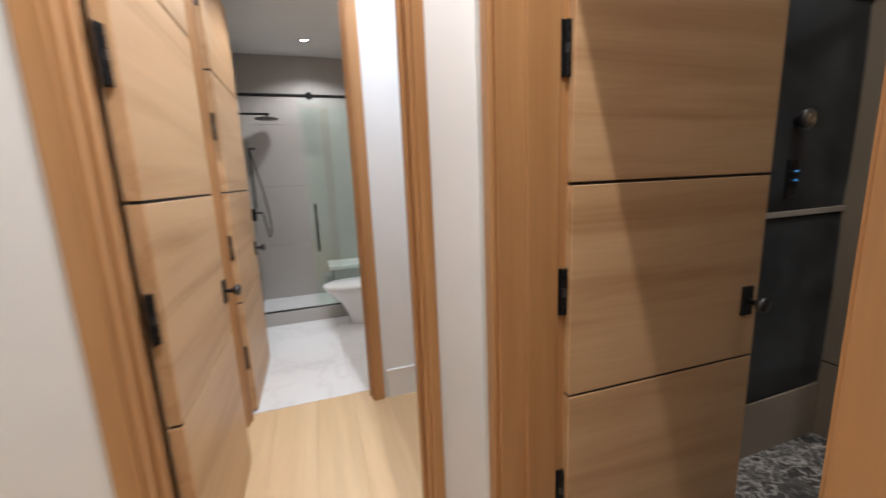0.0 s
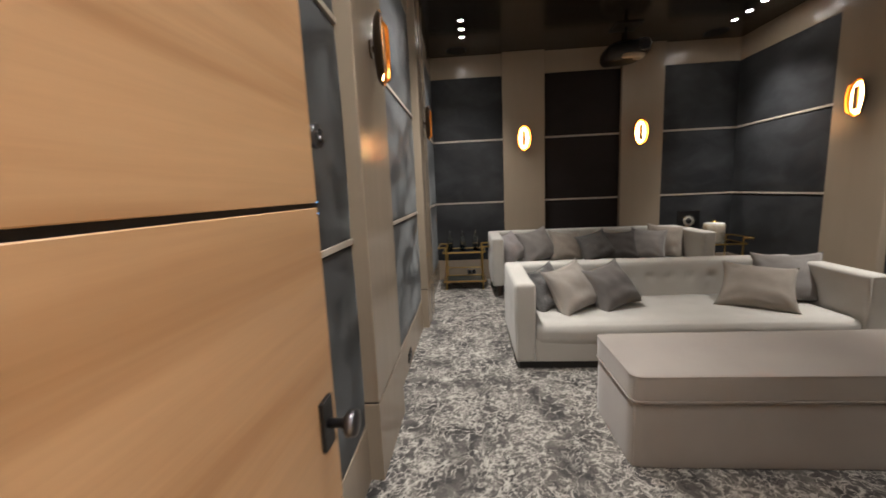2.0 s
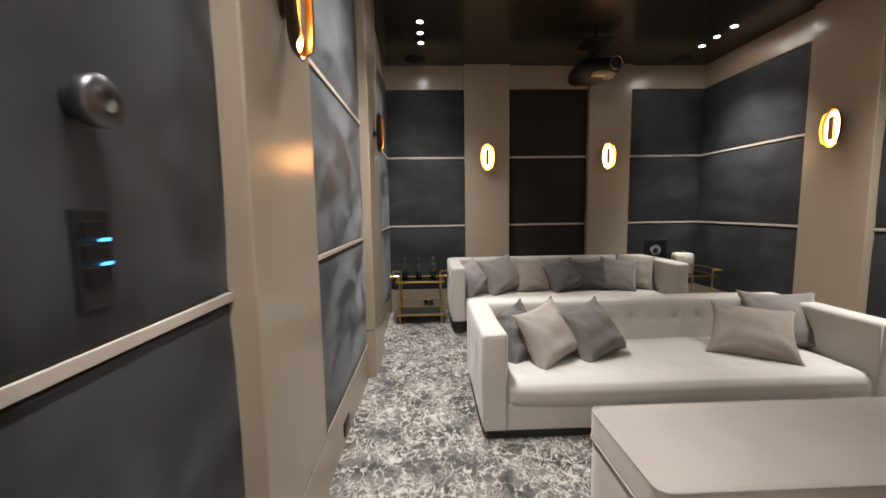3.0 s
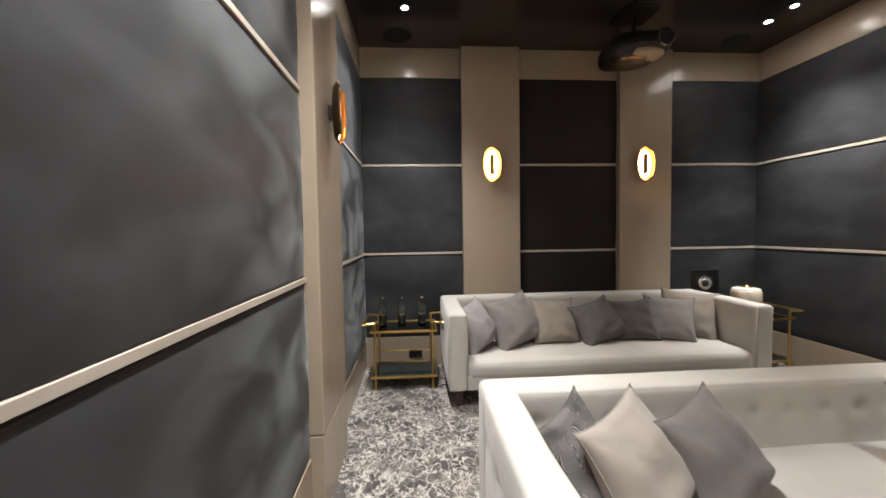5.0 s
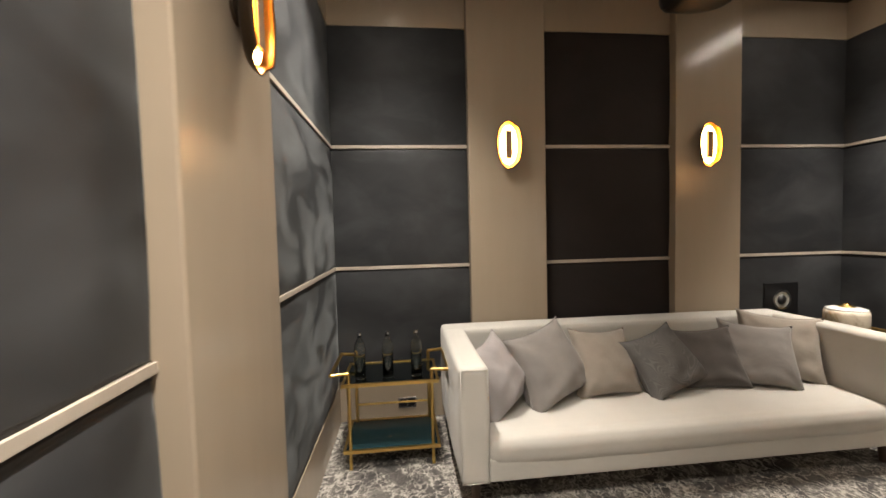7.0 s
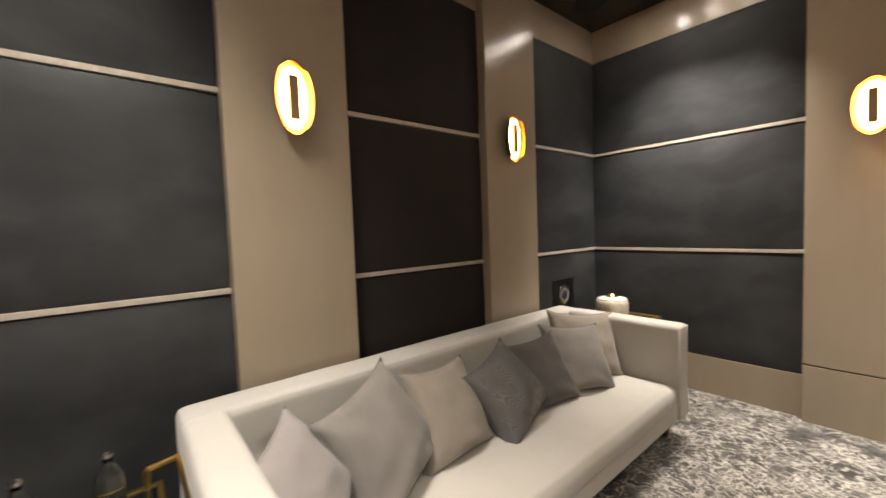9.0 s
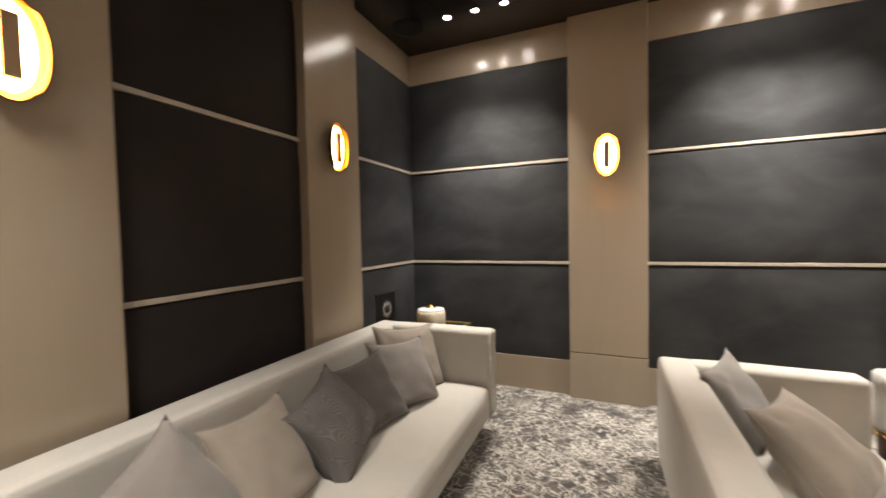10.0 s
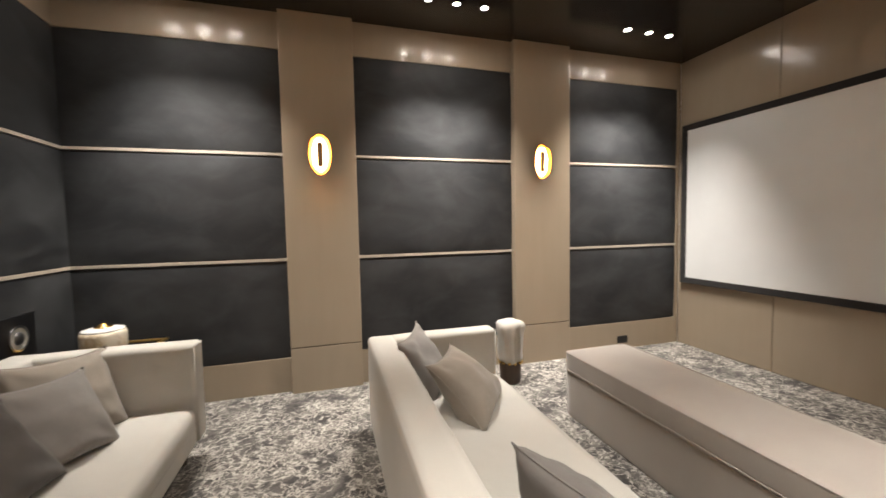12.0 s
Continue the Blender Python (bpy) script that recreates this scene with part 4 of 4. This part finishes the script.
def bottle(at):
    b = thing("glass_bottle", at, "clear glass water bottle with metal stopper", "bottle", "bottles on the bar cart")
    out = [(r, z * 1.09) for r, z in [(0.034, 0.0), (0.037, 0.008), (0.037, 0.182), (0.035, 0.200), (0.029, 0.216), (0.019, 0.232), (0.012, 0.244), (0.011, 0.262)]]
    inn = [(r - 0.003, z) for r, z in reversed(out[1:])]
    part("glass", lathe(out + inn + [(0.02, 0.008)], 24), M_GLASS, b, "", True)
    part("stopper", lathe([(0.0075, 0.270), (0.0075, 0.285), (0.013, 0.286), (0.014, 0.297), (0.009, 0.306)], 16), M_CHROME, b, "bright metal stopper")
    mark = bmesh.new()
    for k in range(5):
        add_box(mark, -0.0378, -0.0368, -0.004, 0.004, 0.055 + 0.022 * k, 0.065 + 0.022 * k)
    part("lettering", mark, M_PLINTH, b, "dark vertical lettering")


for y in (1.512, 1.330, 1.140):
    bottle((6.585, y, 0.552))

jar = thing("lidded_jar", (6.71, -2.262, 0.552), "pearly drum jar with gold knob lid", "jar")
part("drum", lathe([(0.120, 0.0), (0.134, 0.012), (0.136, 0.232), (0.130, 0.257), (0.116, 0.264)], 36), M_PEARL, jar, "pearly mottled drum", True)
part("lid", lathe([(0.124, 0.262), (0.124, 0.272), (0.09, 0.280), (0.05, 0.284)], 36), M_PORCELAIN, jar, "white lid", True)
part("knob", lathe([(0.055, 0.282), (0.052, 0.290), (0.030, 0.294), (0.022, 0.307), (0.010, 0.314)], 24), M_GOLD, jar, "gold knob", True)

stool = thing("drum_stool", (3.50, -2.28, 0), "white shaggy drum stool with gold beads and dark base", "stool")
bm = lathe([(0.06, 0.205), (0.112, 0.215), (0.118, 0.25)] + [(0.114 + 0.016 * (k / 9) ** 1.5, 0.25 + 0.032 * k) for k in range(1, 10)] + [(0.130, 0.565), (0.114, 0.588), (0.07, 0.598)], 48)
for v in bm.verts:
    a = math.atan2(v.co.y, v.co.x)
    k = 1 + 0.045 * math.sin(9 * a + 5 * v.co.z) + 0.10 * noise.noise(v.co * 13)
    v.co.x, v.co.y = v.co.x * k, v.co.y * k
    v.co.z += 0.022 * noise.noise(v.co * 9 + Vector((3, 0, 0)))
part("seat", bm, M_SOFA, stool, "shaggy white upper", True)
part("base", lathe([(0.085, 0.0), (0.10, 0.02), (0.105, 0.20), (0.09, 0.215)], 28), M_LEG, stool, "dark bronze base", True)
for k in range(12):
    a = 2 * math.pi * k / 12
    bm = bmesh.new()
    bmesh.ops.create_uvsphere(bm, u_segments=12, v_segments=8, radius=0.016, matrix=Matrix.Translation((0.105 * math.cos(a), 0.105 * math.sin(a), 0.205)))
    part("bead", bm, M_GOLD, stool, "", True)


# ---- bathroom ----
toilet = thing("toilet", (0.57, 4.585, 0), "white one-piece toilet with closed lid", "toilet")
bm = bmesh.new()
rings = []
for z, a, b, cx in ((0.0, 0.20, 0.115, 0.10), (0.10, 0.20, 0.115, 0.09), (0.22, 0.23, 0.13, 0.06), (0.34, 0.29, 0.175, 0.0), (0.40, 0.31, 0.185, -0.02)):
    rings.append([bm.verts.new((cx + a * math.cos(t * math.pi / 18), b * math.sin(t * math.pi / 18), z)) for t in range(36)])
for p, q in zip(rings, rings[1:]):
    for i in range(36):
        bm.faces.new((p[i], p[(i + 1) % 36], q[(i + 1) % 36], q[i]))
bm.faces.new(rings[0])
bm.faces.new(rings[-1])
part("bowl", bm, M_PORCELAIN, toilet, "", True)
bm = lathe([(1.0, 0.0), (1.02, 0.01), (1.0, 0.03), (0.9, 0.036)], 40)
bmesh.ops.transform(bm, matrix=Matrix.Translation((-0.02, 0, 0.402)) @ Matrix.Diagonal((0.315, 0.19, 1, 1)), verts=bm.verts)
part("seat_lid", bm, M_PORCELAIN, toilet, "closed white lid", True)
part("tank", soft_box(0.27, 0.50, -0.20, 0.20, 0.36, 0.76, 0.03, 0.08), M_PORCELAIN, toilet, "", True)
part("back", soft_box(0.22, 0.52, -0.12, 0.12, 0.0, 0.38, 0.03, 0.08), M_PORCELAIN, toilet, "", True)
part("flush_button", cyl((0.385, 0, 0.76), (0.385, 0, 0.768), 0.025, 20), M_CHROME, toilet, "chrome flush button")

shower = thing("shower_screen", (0, 4.862, 0.13), "frameless glass shower enclosure with black sliding rail", "shower screen")
pane = part("fixed_pane", box(0.20, 1.15, 0.0, 0.008, 0.012, 2.07), M_SHOWER, shower, "clear glass pane")
pane2 = part("sliding_pane", box(0.16, 0.95, -0.024, -0.016, 0.015, 2.16), M_SHOWER, shower, "clear sliding glass door")
pane.visible_shadow = pane2.visible_shadow = False
part("rail", box(-0.46, 1.15, -0.018, 0.0, 2.175, 2.205, 0.003), M_BLACK, shower, "black sliding rail")
part("track", box(-0.46, 1.15, -0.02, 0.012, 0.0, 0.012, 0.002), M_BLACK, shower, "black floor track")
for x in (0.28, 0.80):
    part("hanger", cyl((x, -0.028, 2.19), (x, 0.006, 2.19), 0.035, 20), M_BLACK, shower, "black roller")
part("pull_handle", box(0.225, 0.250, -0.060, -0.040, 0.62, 1.12, 0.004), M_BLACK, shower, "long black pull handle")

mixer = thing("shower_set", (-0.46, 5.50, 0), "black wall shower set with rain head and hand shower", "shower")
part("arm", box(0, 0.31, -0.012, 0.012, 2.235, 2.258, 0.003), M_BLACK, mixer)
part("rain_head", cyl((0.28, 0, 2.19), (0.28, 0, 2.20), 0.12, 32), M_BLACK, mixer)
part("drop", cyl((0.28, 0, 2.20), (0.28, 0, 2.24), 0.012, 12), M_BLACK, mixer)
part("slide_bar", box(0.045, 0.065, -0.010, 0.010, 1.20, 1.88, 0.003), M_BLACK, mixer)
part("hand_shower", box(0.06, 0.12, -0.012, 0.012, 1.86, 1.88, 0.003), M_BLACK, mixer)
part("valve", box(0, 0.05, -0.055, 0.055, 1.06, 1.20, 0.004), M_BLACK, mixer)
part("lever", box(0.05, 0.12, -0.010, 0.010, 1.14, 1.16, 0.003), M_BLACK, mixer)
part("hose", sweep([(0.06 + 0.10 * math.sin(math.pi * k / 24) ** 1.0 + 0.06 * k / 24, 0.0, 1.86 - 1.0 * math.sin(math.pi * min(1, k / 20) / 2) if k <= 20 else 0.86 + 0.07 * (k - 20)) for k in range(25)], 0.007, 8), M_BLACK, mixer, "", True)

bench = thing("shower_bench", (0.74, 5.50, 0), "pale stone shower bench", "bench")
part("seat", box(-0.41, 0.41, -0.20, 0.20, 0.42, 0.47, 0.008), M_MARBLE, bench)
part("base", box(-0.36, 0.41, -0.16, 0.20, 0.05, 0.42), M_TILE, bench)
